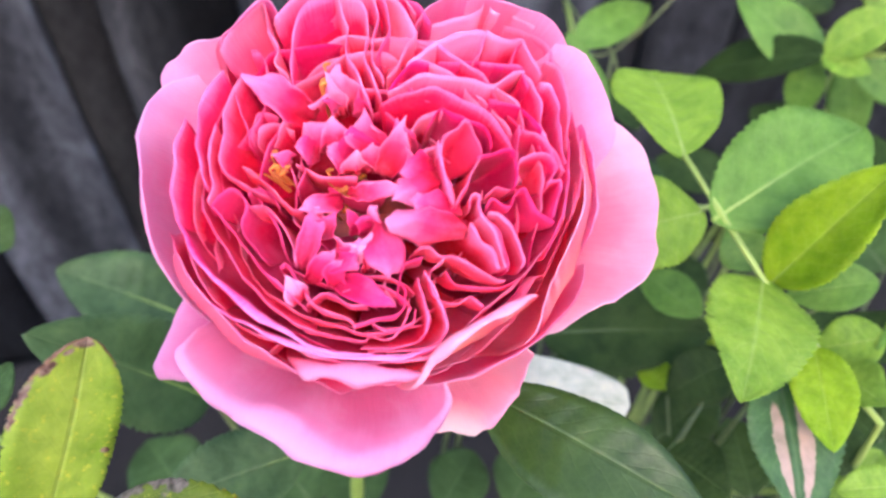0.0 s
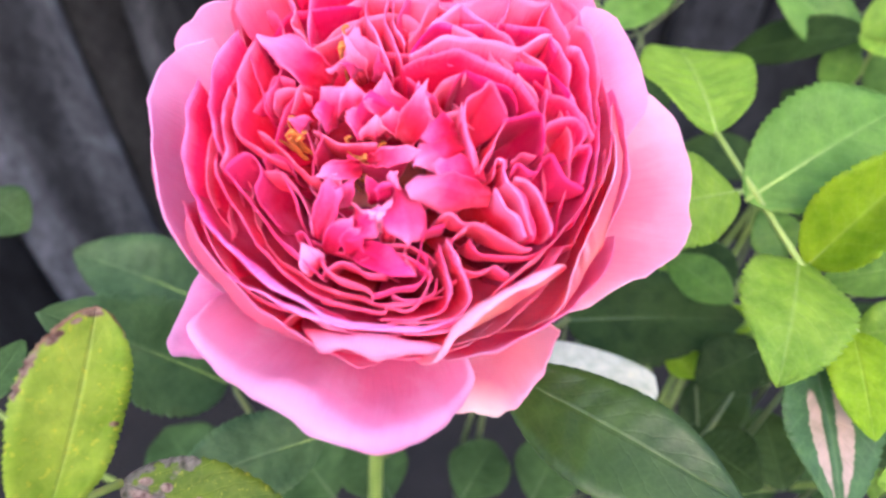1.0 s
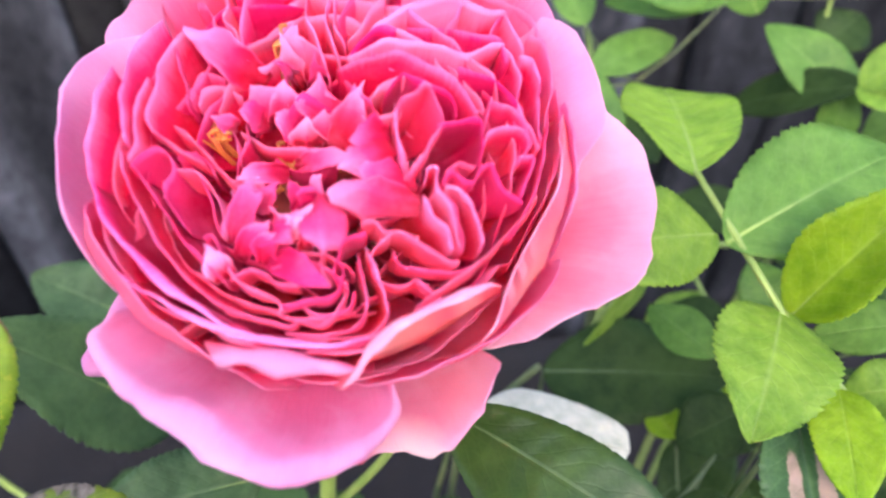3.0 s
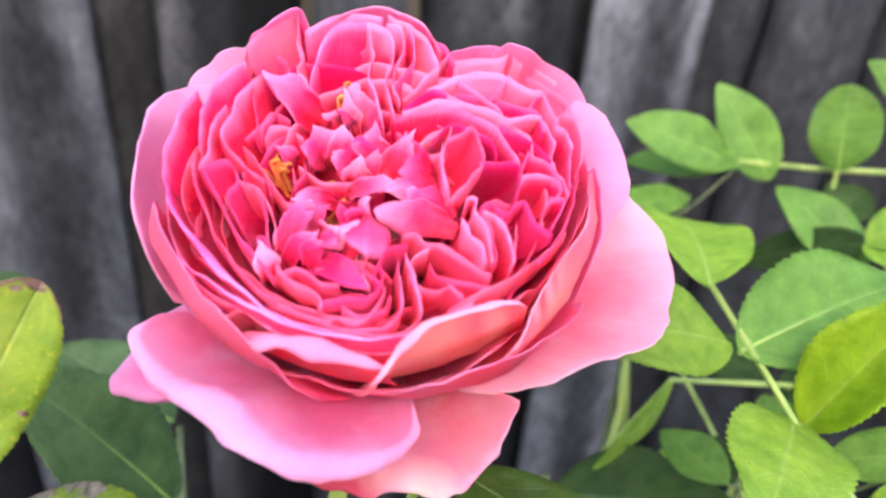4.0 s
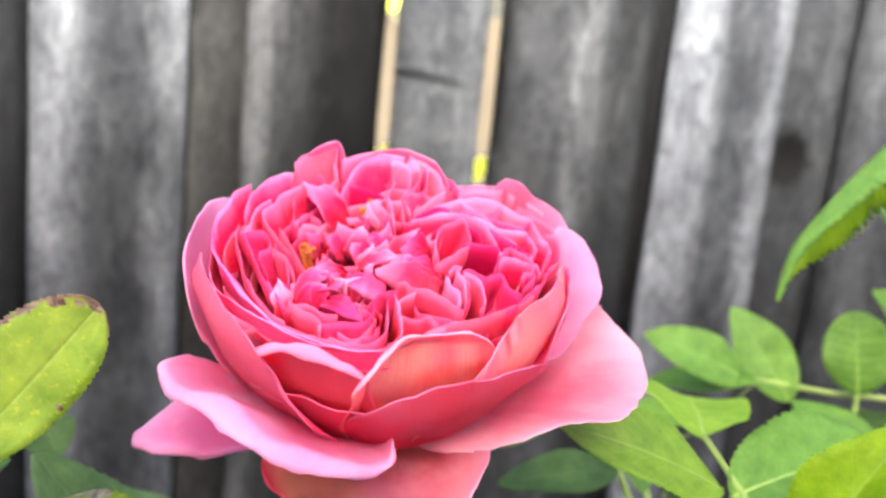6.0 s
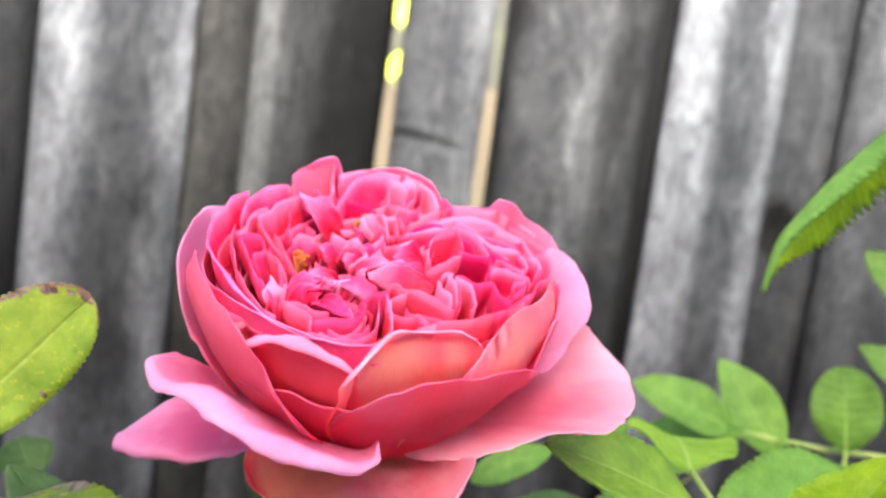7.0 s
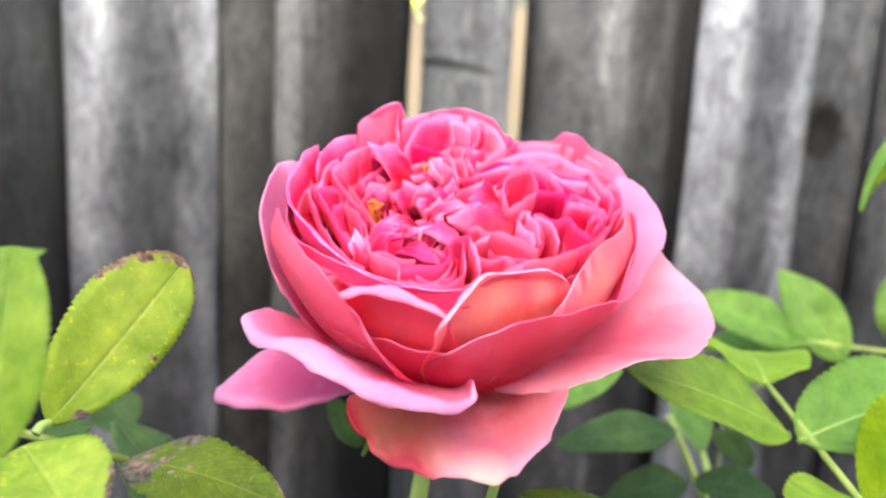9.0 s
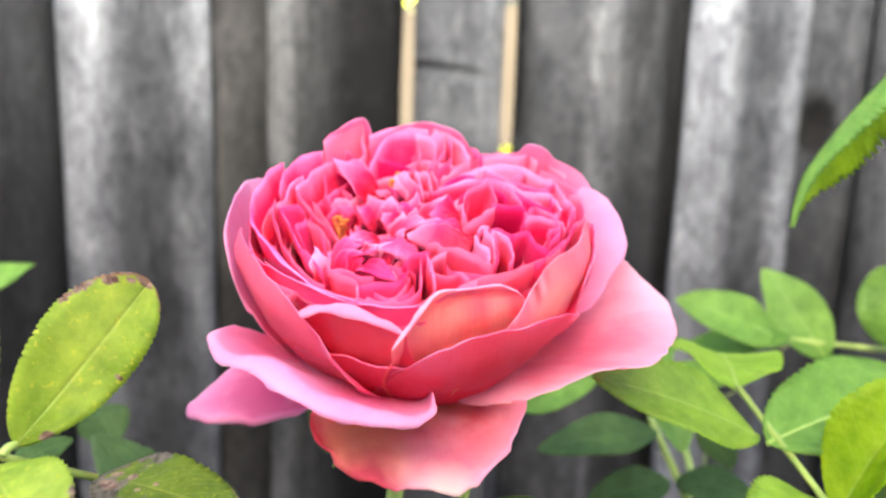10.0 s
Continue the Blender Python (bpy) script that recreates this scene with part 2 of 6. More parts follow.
def board_material(name, across, warm=0.0, seed=0.0, gain=0.092, stain=None):
    """Weathered grey paling. across: tones from its left to its right edge, near black at some edges and set-back
    boards.
    """
    m = Mat(name)
    tc = m.node("ShaderNodeTexCoord")
    shift = m.node("ShaderNodeMapping")
    shift.inputs["Location"].default_value = (seed, seed * 1.7, seed * 0.6)
    m.link(tc.outputs["Object"], shift.inputs["Vector"])
    p = shift.outputs["Vector"]
    sep = m.node("ShaderNodeSeparateXYZ")
    m.link(tc.outputs["UV"], sep.inputs[0])
    grain = m.noise(m.map(p, (1, 1, 0.03)), 260, 6, 0.65, 0.4)
    streak = m.noise(m.map(p, (1, 1, 0.12)), 22, 5, 0.6, 0.8)
    patch = m.noise(m.map(p, (1, 1, 0.45)), 17, 6, 0.65, 0.6)
    speck = m.noise(m.map(p, (1, 1, 0.4)), 110, 5, 0.7)
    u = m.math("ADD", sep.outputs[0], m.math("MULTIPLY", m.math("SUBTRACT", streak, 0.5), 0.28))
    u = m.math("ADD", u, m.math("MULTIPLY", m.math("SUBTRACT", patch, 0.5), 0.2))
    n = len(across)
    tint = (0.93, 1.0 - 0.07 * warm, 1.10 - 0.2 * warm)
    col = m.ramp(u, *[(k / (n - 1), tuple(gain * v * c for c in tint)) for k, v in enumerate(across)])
    col = m.mix(0.75, col, m.ramp(grain, (0.25, (0.62, 0.62, 0.63)), (0.75, (1.25, 1.25, 1.24))), "MULTIPLY")
    col = m.mix(0.8, col, m.ramp(patch, (0.3, (0.42, 0.42, 0.43)), (0.5, (0.95, 0.95, 0.95)), (0.72, (1.8, 1.8, 1.76))), "MULTIPLY")
    blotch = m.noise(m.map(p, (1, 1, 0.5)), 62, 5, 0.68, 1.2)
    col = m.mix(0.85, col, m.ramp(blotch, (0.32, (0.45, 0.45, 0.46)), (0.5, (1.0, 1.0, 1.0)), (0.68, (1.5, 1.5, 1.47))), "MULTIPLY")
    spot = m.ramp(speck, (0.58, (0, 0, 0)), (0.7, (1, 1, 1)))
    col = m.mix(m.math("MULTIPLY", spot, 0.35), col, (0.02, 0.019, 0.02))
    if stain:
        # a dark, soft-edged resin stain round a knot
        du = m.math("DIVIDE", m.math("SUBTRACT", sep.outputs[0], stain[0]), stain[2])
        dv = m.math("DIVIDE", m.math("SUBTRACT", sep.outputs[1], stain[1]), stain[3])
        d = m.math("SQRT", m.math("ADD", m.math("MULTIPLY", du, du), m.math("MULTIPLY", dv, dv)))
        d = m.math("ADD", d, m.math("MULTIPLY", m.math("SUBTRACT", speck, 0.5), 0.6))
        col = m.mix(m.ramp(d, (0.55, (1, 1, 1)), (0.95, (0, 0, 0))), col, (0.003, 0.003, 0.003))
    m.link(col, m.b.inputs["Base Color"])
    m.set(Roughness=0.85)
    m.b.inputs["Specular IOR Level"].default_value = 0.07
    m.bump(m.math("ADD", grain, m.math("MULTIPLY", streak, 0.6)), 0.6, 0.002)
    return m.m


def soil_material():
    m = Mat("garden_soil")
    tc = m.node("ShaderNodeTexCoord")
    a = m.noise(tc.outputs["Object"], 14, 8, 0.7)
    b = m.noise(tc.outputs["Object"], 120, 5, 0.7)
    col = m.mix(b, m.ramp(a, (0.3, (0.006, 0.0055, 0.005)), (0.7, (0.026, 0.022, 0.018))), (0.015, 0.012, 0.010))
    m.link(col, m.b.inputs["Base Color"])
    m.set(Roughness=0.95)
    m.bump(m.math("ADD", a, b), 0.8, 0.02)
    return m.m


PETAL = {
    "outer": petal_material("outer_petal", (0.95, 0.16, 0.34), (0.96, 0.33, 0.56), (0.98, 0.62, 0.82), (0.97, 0.46, 0.62), 0.35, 0.55, 0.5),
    "flag": petal_material("spreading_petal", (0.95, 0.24, 0.20), (0.97, 0.28, 0.40), (0.98, 0.62, 0.75), (0.97, 0.29, 0.35), 0.35, 0.55, 0.55, marks=((0.55, 1.0, 0.035, 0.05, (0.97, 0.80, 0.62)), (0.86, 0.97, 0.06, 0.05, (0.97, 0.84, 0.70)))),
    # the large orange patch is painted light; crimson and pale margins are its own
    "hanging": petal_material("hanging_petal", (0.95, 0.42, 0.12), (0.97, 0.36, 0.46), (0.98, 0.55, 0.72), (0.97, 0.35, 0.43), 0.5, 0.62, 0.6, (0.95, 0.46, 0.16),
                              marks=((0.24, 0.72, 0.32, 0.60, (0.98, 0.53, 0.33)), (0.60, 0.60, 0.20, 0.20, (0.84, 0.24, 0.35)), (0.10, 0.98, 0.16, 0.30, (0.82, 0.07, 0.14)), (0.33, 1.0, 0.16, 0.50, (0.64, 0.035, 0.12)), (0.56, 1.0, 0.13, 0.50, (0.98, 0.80, 0.74)))),
    "cup": petal_material("cup_petal", (0.93, 0.05, 0.12), (0.95, 0.16, 0.36), (0.97, 0.46, 0.68), (0.98, 0.165, 0.265), 0.2, 0.62, 0.66),
    # salmon back and patches imitate sunlight glowing through the front cup
    "glow": petal_material("backlit_cup_petal", (0.93, 0.05, 0.12), (0.95, 0.24, 0.40), (0.98, 0.58, 0.74), (0.97, 0.215, 0.29), 0.3, 0.6, 0.62, (0.96, 0.22, 0.16),
                           marks=((0.42, 0.78, 0.22, 0.16, (0.98, 0.42, 0.39)), (0.78, 0.70, 0.10, 0.22, (0.98, 0.48, 0.48)))),
    "side": petal_material("side_petal", (0.93, 0.04, 0.10), (0.95, 0.17, 0.38), (0.97, 0.46, 0.71), (0.98, 0.225, 0.36), 0.2, 0.62, 0.68),
    # claws of the next three are darkened with the shade between the folds
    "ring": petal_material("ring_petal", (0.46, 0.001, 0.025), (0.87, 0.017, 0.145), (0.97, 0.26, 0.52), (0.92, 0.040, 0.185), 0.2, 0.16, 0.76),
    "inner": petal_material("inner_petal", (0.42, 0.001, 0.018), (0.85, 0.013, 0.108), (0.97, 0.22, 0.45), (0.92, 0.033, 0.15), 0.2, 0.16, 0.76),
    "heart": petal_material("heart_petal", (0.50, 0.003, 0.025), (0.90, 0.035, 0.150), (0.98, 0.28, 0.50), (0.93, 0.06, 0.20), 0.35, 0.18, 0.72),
}
DISC = stem_material("rose_disc", (0.20, 0.015, 0.02), (0.38, 0.06, 0.03))
STAMEN = stem_material("stamen_filament", (0.42, 0.07, 0.015), (0.62, 0.22, 0.05))
ANTHER = stem_material("anther", (0.30, 0.08, 0.02), (0.80, 0.24, 0.03))
LEAF_FRESH = leaf_material("fresh_leaf", (0.17, 0.33, 0.024), (0.29, 0.46, 0.05), (0.42, 0.56, 0.14), 0.4, 0.42)
LEAF_GREEN = leaf_material("green_leaf", (0.095, 0.22, 0.026), (0.165, 0.32, 0.05), (0.25, 0.40, 0.10), 0.42, 0.36)
# green darkened to carry the shade between the leaves
LEAF_DARK = leaf_material("dark_shaded_leaf", (0.020, 0.043, 0.010), (0.044, 0.084, 0.018), (0.075, 0.125, 0.034), 0.5, 0.2, ribs=0.10, shine=0.12)
LEAF_GLOSSY = leaf_material("glossy_leaf", (0.020, 0.050, 0.008), (0.050, 0.098, 0.014), (0.085, 0.135, 0.03), 0.36, 0.2, ribs=0.10, shine=0.3)
LEAF_LIME = leaf_material("lime_leaf", (0.25, 0.44, 0.010), (0.40, 0.58, 0.022), (0.50, 0.64, 0.10), 0.4, 0.48)
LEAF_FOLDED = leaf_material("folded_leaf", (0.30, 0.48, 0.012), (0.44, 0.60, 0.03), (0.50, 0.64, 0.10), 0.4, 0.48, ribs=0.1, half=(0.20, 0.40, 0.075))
# dull green with the shade low in the bush put into its colour
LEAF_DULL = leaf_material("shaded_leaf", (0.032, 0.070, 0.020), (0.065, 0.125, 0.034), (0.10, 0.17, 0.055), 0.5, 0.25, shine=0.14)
LEAF_MID = leaf_material("bluish_leaf", (0.050, 0.105, 0.036), (0.095, 0.175, 0.060), (0.14, 0.22, 0.085), 0.45, 0.3, ribs=0.12, shine=0.2)
LEAF_YELLOW = leaf_material("yellowing_leaf", (0.19, 0.35, 0.014), (0.46, 0.57, 0.075), (0.46, 0.54, 0.12), 0.42, 0.45, 0.17, 0.9, marks=((0.90, 0.50, 0.06, 0.014), (0.92, 0.10, 0.16, 0.035), (0.42, 0.985, 0.40, 0.030), (0.22, 0.94, 0.10, 0.02), (0.10, 0.87, 0.08, 0.04), (0.03, 0.76, 0.05, 0.07), (0.02, 0.66, 0.03, 0.05)), ribs=0.07)
LEAF_SCORCHED = leaf_material("scorched_leaf", (0.032, 0.080, 0.006), (0.18, 0.25, 0.014), (0.28, 0.31, 0.05), 0.42, 0.3, 0.16, 0.3, burn=0.85, marks=((0.36, 0.13, 0.09, 0.05), (0.40, 0.25, 0.07, 0.04), (0.64, 0.14, 0.14, 0.09), (0.58, 0.36, 0.035, 0.025), (0.44, 0.43, 0.03, 0.02)))
LEAF_WASHED = leaf_material("washed_leaf", (0.032, 0.080, 0.024), (0.065, 0.14, 0.04), (0.13, 0.22, 0.08), 0.40, 0.2, wash=(0.44, 0.30, 0.23))
LEAF_PALE = leaf_material("pale_leaf", (0.62, 0.64, 0.50), (0.72, 0.73, 0.60), (0.72, 0.66, 0.48), 0.6, 0.3, ribs=0.05)
LEAF_BRIGHT = leaf_material("sunlit_leaf", (0.55, 0.62, 0.03), (0.70, 0.74, 0.06), (0.7, 0.7, 0.2), 0.5, 0.5)
STEM_GREEN = stem_material("green_stem", (0.20, 0.30, 0.05), (0.34, 0.44, 0.10))
STEM_DARK = stem_material("dark_stem", (0.07, 0.11, 0.03), (0.14, 0.17, 0.06))
RIB = stem_material("leaf_midrib", (0.22, 0.36, 0.05), (0.34, 0.46, 0.10))
RIB_DARK = stem_material("dark_leaf_midrib", (0.05, 0.09, 0.022), (0.10, 0.15, 0.045))
SOIL = soil_material()


# ======== building helpers ========
def mesh_object(name, verts, faces, material, uvs=None, parent=None, label="", smooth=True, rim=0):
    me = bpy.data.meshes.new(name)
    me.from_pydata([tuple(v) for v in verts], [], faces)
    if uvs is not None:
        layer = me.uv_layers.new(name="UVMap")
        idx = np.empty(len(me.loops), dtype=np.int32)
        me.loops.foreach_get("vertex_index", idx)
        layer.data.foreach_set("uv", np.asarray(uvs, dtype=np.float32)[idx].ravel())
    if smooth:
        me.polygons.foreach_set("use_smooth", [True] * (len(me.polygons) - rim) + [False] * rim)
    me.materials.append(material)
    ob = new(name, me)
    if parent is not None:
        ob.parent = parent
    if label:
        tagged(ob, label)
    return ob


def thick_sheet(grid, thickness, rim=1.0):
    """A closed sheet round a grid of points (rows, columns, 3): verts, faces, and the grid's place of each vert."""
    rows, cols = grid.shape[:2]
    du = np.gradient(grid, axis=1)
    dv = np.gradient(grid, axis=0)
    nrm = np.cross(du, dv)
    nrm /= np.maximum(np.linalg.norm(nrm, axis=2, keepdims=True), 1e-12)
    half = np.full((rows, cols, 1), thickness / 2)
    half[-1] *= rim
    half[:, 0] *= rim
    half[:, -1] *= rim
    front, back = grid + nrm * half, grid - nrm * half
    verts = np.concatenate([front.reshape(-1, 3), back.reshape(-1, 3)])
    n = rows * cols
    faces = []
    for j in range(rows - 1):
        for i in range(cols - 1):
            a = j * cols + i
            faces.append((a, a + 1, a + cols + 1, a + cols))
            faces.append((n + a, n + a + cols, n + a + cols + 1, n + a + 1))
    ring = [i for i in range(cols)] + [j * cols + cols - 1 for j in range(1, rows)]
    ring += [(rows - 1) * cols + i for i in range(cols - 2, -1, -1)] + [j * cols for j in range(rows - 2, 0, -1)]
    for k, a in enumerate(ring):
        b = ring[(k + 1) % len(ring)]
        faces.append((b, a, n + a, n + b))
    return verts, faces


def spline(points, count):
    """Catmull-Rom through the points, count samples evenly spaced along it."""
    p = np.asarray(points, dtype=float)
    p = np.vstack([2 * p[0] - p[1], p, 2 * p[-1] - p[-2]])
    out = []
    for k in range(1, len(p) - 2):
        for s in np.linspace(0, 1, 24, endpoint=False):
            a, b, c, d = p[k - 1:k + 3]
            out.append(0.5 * (2 * b + (c - a) * s + (2 * a - 5 * b + 4 * c - d) * s ** 2 + (3 * b - a - 3 * c + d) * s ** 3))
    out.append(p[-2])
    out = np.array(out)
    along = np.r_[0, np.cumsum(np.linalg.norm(np.diff(out, axis=0), axis=1))]
    want = np.linspace(0, along[-1], count)
    return np.stack([np.interp(want, along, out[:, k]) for k in range(out.shape[1])], 1)


def tube(points, radii, sides=8, count=24):
    """A round, tapering stem along a smooth line; radii at its start and end."""
    line = spline(points, count)
    tang = np.gradient(line, axis=0)
    verts, faces = [], []
    side = None
    for k in range(count):
        t = tang[k] / np.linalg.norm(tang[k])
        if side is None:
            side = np.cross(t, (0.3, 0.9, 0.2))
        side = side - t * (side @ t)
        side /= np.linalg.norm(side)
        other = np.cross(t, side)
        r = radii[0] + (radii[1] - radii[0]) * k / (count - 1)
        for s in range(sides):
            a = 2 * math.pi * s / sides
            verts.append(line[k] + (side * math.cos(a) + other * math.sin(a)) * r)
    for k in range(count - 1):
        for s in range(sides):
            faces.append((k * sides + s, k * sides + (s + 1) % sides, (k + 1) * sides + (s + 1) % sides, (k + 1) * sides + s))
    faces.append(tuple(range(sides - 1, -1, -1)))
    faces.append(tuple((count - 1) * sides + s for s in range(sides)))
    return verts, faces


# ======== ground and fence ========
def build_ground():
    n, half = 60, 40.0
    ax = np.sign(np.linspace(-1, 1, n)) * np.abs(np.linspace(-1, 1, n)) ** 3 * half
    verts, faces = [], []
    for y in ax:
        for x in ax:
            d = math.hypot(x, y)
            verts.append((x, y, 0.03 * noise.fractal(Vector((x * 3, y * 3, 0)), 1.0, 2.0, 4) * min(1, d + 0.4) - 0.01))
    for j in range(n - 1):
        for i in range(n - 1):
            a = j * n + i
            faces.append((a, a + 1, a + n + 1, a + n))
    tagged(mesh_object("ground", verts, faces, SOIL), "dark bare garden soil below the rose bush", "ground", kind="structure")


FENCE_Y = 0.76


def paling(x0, x1, back, across, warm=0.0, crack=None, top=1.9, knots=(), fine=True):
    """One upright board between x0 and x1, set back from the fence's face, with uneven sawn edges."""
    k = len(fence.children)
    rnd = random.Random(40 + k)
    thick, cols = 0.016, 11
    heights = np.r_[np.linspace(0.03, 0.6, 16), np.linspace(0.6, 1.45, 190)[1:], np.linspace(1.45, top, 10)[1:]]
    if not fine:
        heights = np.linspace(0.03, top, 30)
    rows = len(heights)
    grid_f, grid_b = [], []
    for j in range(rows):
        z = heights[j]
        wav = [0.0016 * noise.noise(Vector((k * 3.1 + s, z * 7, 0))) for s in (0, 1.3)]
        xa, xb = x0 + wav[0], x1 + wav[1]
        for i in range(cols):
            u = i / (cols - 1)
            x = xa + (xb - xa) * u
            cup = 0.0025 * math.sin(math.pi * u) * (1 if k % 2 else -1)
            edge = 0.003 if i in (0, cols - 1) else 0.0
            bumpy = 0.0012 * noise.noise(Vector((x * 60, z * 6, k * 2.0)))
            if crack:
                line = crack + 0.006 * math.sin(u * 3.0) - 0.020 * u
                gape = min(1.0, max(0.0, (0.85 - u) * 4))
                bumpy += gape * (0.010 * math.exp(-(((z - line) / 0.0045) ** 2)) - 0.003 * math.exp(-(((z - line - 0.010) / 0.005) ** 2)))
            for kx, kz, kr in knots:
                d = math.hypot((x - kx) / kr, (z - kz) / (kr * 1.5))
                bumpy += 0.014 * math.exp(-d * d) if d < 3 else 0
            grid_f.append((x, FENCE_Y + back + edge + cup + bumpy, z))
            grid_b.append((x, FENCE_Y + back + thick - edge * 0.5 + cup, z))
    n = rows * cols
    faces = []
    for j in range(rows - 1):
        for i in range(cols - 1):
            a = j * cols + i
            faces.append((a, a + 1, a + cols + 1, a + cols))
            faces.append((n + a, n + a + cols, n + a + cols + 1, n + a + 1))
        for i in (0, cols - 1):
            a = j * cols + i
            faces.append((a, a + cols, n + a + cols, n + a) if i == 0 else (a, n + a, n + a + cols, a + cols))
    for i in range(cols - 1):
        a, b = i, (rows - 1) * cols + i
        faces.append((a, n + a, n + a + 1, a + 1))
        faces.append((b, b + 1, n + b + 1, n + b))
    uv = [(i / (cols - 1), (heights[j] - 0.03) / (top - 0.03)) for j in range(rows) for i in range(cols)]
    stain = [((kx - x0) / (x1 - x0), (kz - 0.03) / (top - 0.03), 2.0 * kr / (x1 - x0), 3.0 * kr / (top - 0.03)) for kx, kz, kr in knots]
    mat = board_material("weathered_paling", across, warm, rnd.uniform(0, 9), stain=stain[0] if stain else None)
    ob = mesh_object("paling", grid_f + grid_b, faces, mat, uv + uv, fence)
    return ob


def box_mesh(name, lo, hi, material, parent=None, label=""):
    bm = bmesh.new()
    bmesh.ops.create_cube(bm, size=1)
    for v in bm.verts:
        v.co = Vector([(lo[i] + hi[i]) / 2 + v.co[i] * (hi[i] - lo[i]) for i in range(3)])
    bmesh.ops.bevel(bm, geom=bm.edges[:], offset=0.004, segments=2, affect="EDGES")
    me = bpy.data.meshes.new(name)
    bm.to_mesh(me)
    bm.free()
    me.materials.append(material)
    ob = new(name, me)
    if parent is not None:
        ob.parent = parent
    if label:
        tagged(ob, label)
    return ob


build_ground()
fence = tagged(new("fence"), "tall weathered grey timber paling fence with narrow gaps", "fence", kind="structure")
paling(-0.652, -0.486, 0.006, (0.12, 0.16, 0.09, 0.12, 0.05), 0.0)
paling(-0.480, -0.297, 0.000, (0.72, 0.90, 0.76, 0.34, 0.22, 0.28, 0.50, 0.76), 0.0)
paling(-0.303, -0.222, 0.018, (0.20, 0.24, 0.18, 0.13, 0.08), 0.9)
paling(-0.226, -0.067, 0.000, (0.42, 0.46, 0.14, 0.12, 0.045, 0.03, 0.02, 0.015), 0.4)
paling(-0.053, 0.054, 0.004, (0.26, 0.36, 0.34, 0.38, 0.52), 0.05, crack=1.160)
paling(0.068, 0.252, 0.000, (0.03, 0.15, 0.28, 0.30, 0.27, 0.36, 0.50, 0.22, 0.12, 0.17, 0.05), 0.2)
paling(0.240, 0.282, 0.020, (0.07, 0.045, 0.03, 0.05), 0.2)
paling(0.271, 0.408, 0.000, (0.85, 0.95, 0.86, 0.70, 0.26, 0.30, 0.36, 0.90, 0.6), -0.1)
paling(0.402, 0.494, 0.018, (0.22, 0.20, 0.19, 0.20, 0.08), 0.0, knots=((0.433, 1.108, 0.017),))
paling(0.486, 0.624, 0.000, (0.18, 0.36, 0.25, 0.34, 0.24), 0.0)
for k in range(14):
    w = 0.15
    paling(-0.66 - w * (k + 1), -0.66 - w * k - 0.006, 0.012 * (k % 2), (0.2, 0.3, 0.12, 0.16, 0.3), 0.2, fine=False)
    paling(0.630 + w * k, 0.630 + w * (k + 1) - 0.006, 0.012 * (k % 2), (0.12, 0.3, 0.24, 0.1, 0.2), 0.2, fine=False)
RAIL = board_material("fence_rail_wood", (0.12, 0.14), 0.3, 3.0)
for z in (0.32, 1.62):
    box_mesh("rail", (-2.76, FENCE_Y + 0.04, z), (2.69, FENCE_Y + 0.078, z + 0.075), RAIL, fence)

# unseen wall added behind the camera to shade the rose and the lower fence
SHADE_WALL = Mat("shade_wall_stucco")
hc = SHADE_WALL.node("ShaderNodeTexCoord")
SHADE_WALL.link(SHADE_WALL.ramp(SHADE_WALL.noise(hc.outputs["Object"], 6, 5), (0.3, (0.55, 0.53, 0.51)), (0.7, (0.66, 0.64, 0.61))), SHADE_WALL.b.inputs["Base Color"])
SHADE_WALL.set(Roughness=0.9)
tagged(box_mesh("wall_house", (-8.0, -3.2, 0.0), (8.0, -3.0, 3.33), SHADE_WALL.m), "plain off-white wall added out of view to shade the yard", "wall", kind="structure")

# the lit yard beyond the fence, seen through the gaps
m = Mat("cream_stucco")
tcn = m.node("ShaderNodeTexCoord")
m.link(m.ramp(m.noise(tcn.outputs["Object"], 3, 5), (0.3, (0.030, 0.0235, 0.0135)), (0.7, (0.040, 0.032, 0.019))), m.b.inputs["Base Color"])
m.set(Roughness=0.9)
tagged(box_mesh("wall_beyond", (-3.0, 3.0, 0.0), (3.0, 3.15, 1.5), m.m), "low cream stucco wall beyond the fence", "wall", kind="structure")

m = Mat("dark_hedge_wall")
tcn = m.node("ShaderNodeTexCoord")
m.link(m.ramp(m.noise(tcn.outputs["Object"], 5, 6), (0.35, (0.012, 0.012, 0.012)), (0.7, (0.03, 0.035, 0.02))), m.b.inputs["Base Color"])
m.set(Roughness=0.95)
tagged(box_mesh("wall_far", (-4.0, 4.0, 0.0), (4.0, 4.2, 3.2), m.m), "plain dark wall far beyond the fence", "wall", kind="structure")

# ======== the rose ========
ROSE_AT, ROSE_TILT = (-0.0031, 0.0145, 1.0492), 24.0   # the receptacle, and how far the flower nods to the viewer
rose = tagged(new("rose_flower"), "large full-petalled pink garden rose in bloom", "rose")
rose.matrix_world = pose(*ROSE_AT, ROSE_TILT, 0, 0)
_petals = [0]


def body_radius(h):
    """Outline of the bloom's rounded body: mm out at h mm above the receptacle."""
    return np.interp(h, (0, 5, 10, 18, 26, 36, 46, 52, 60), (8, 18, 26, 32, 37, 42, 43.5, 40, 35))


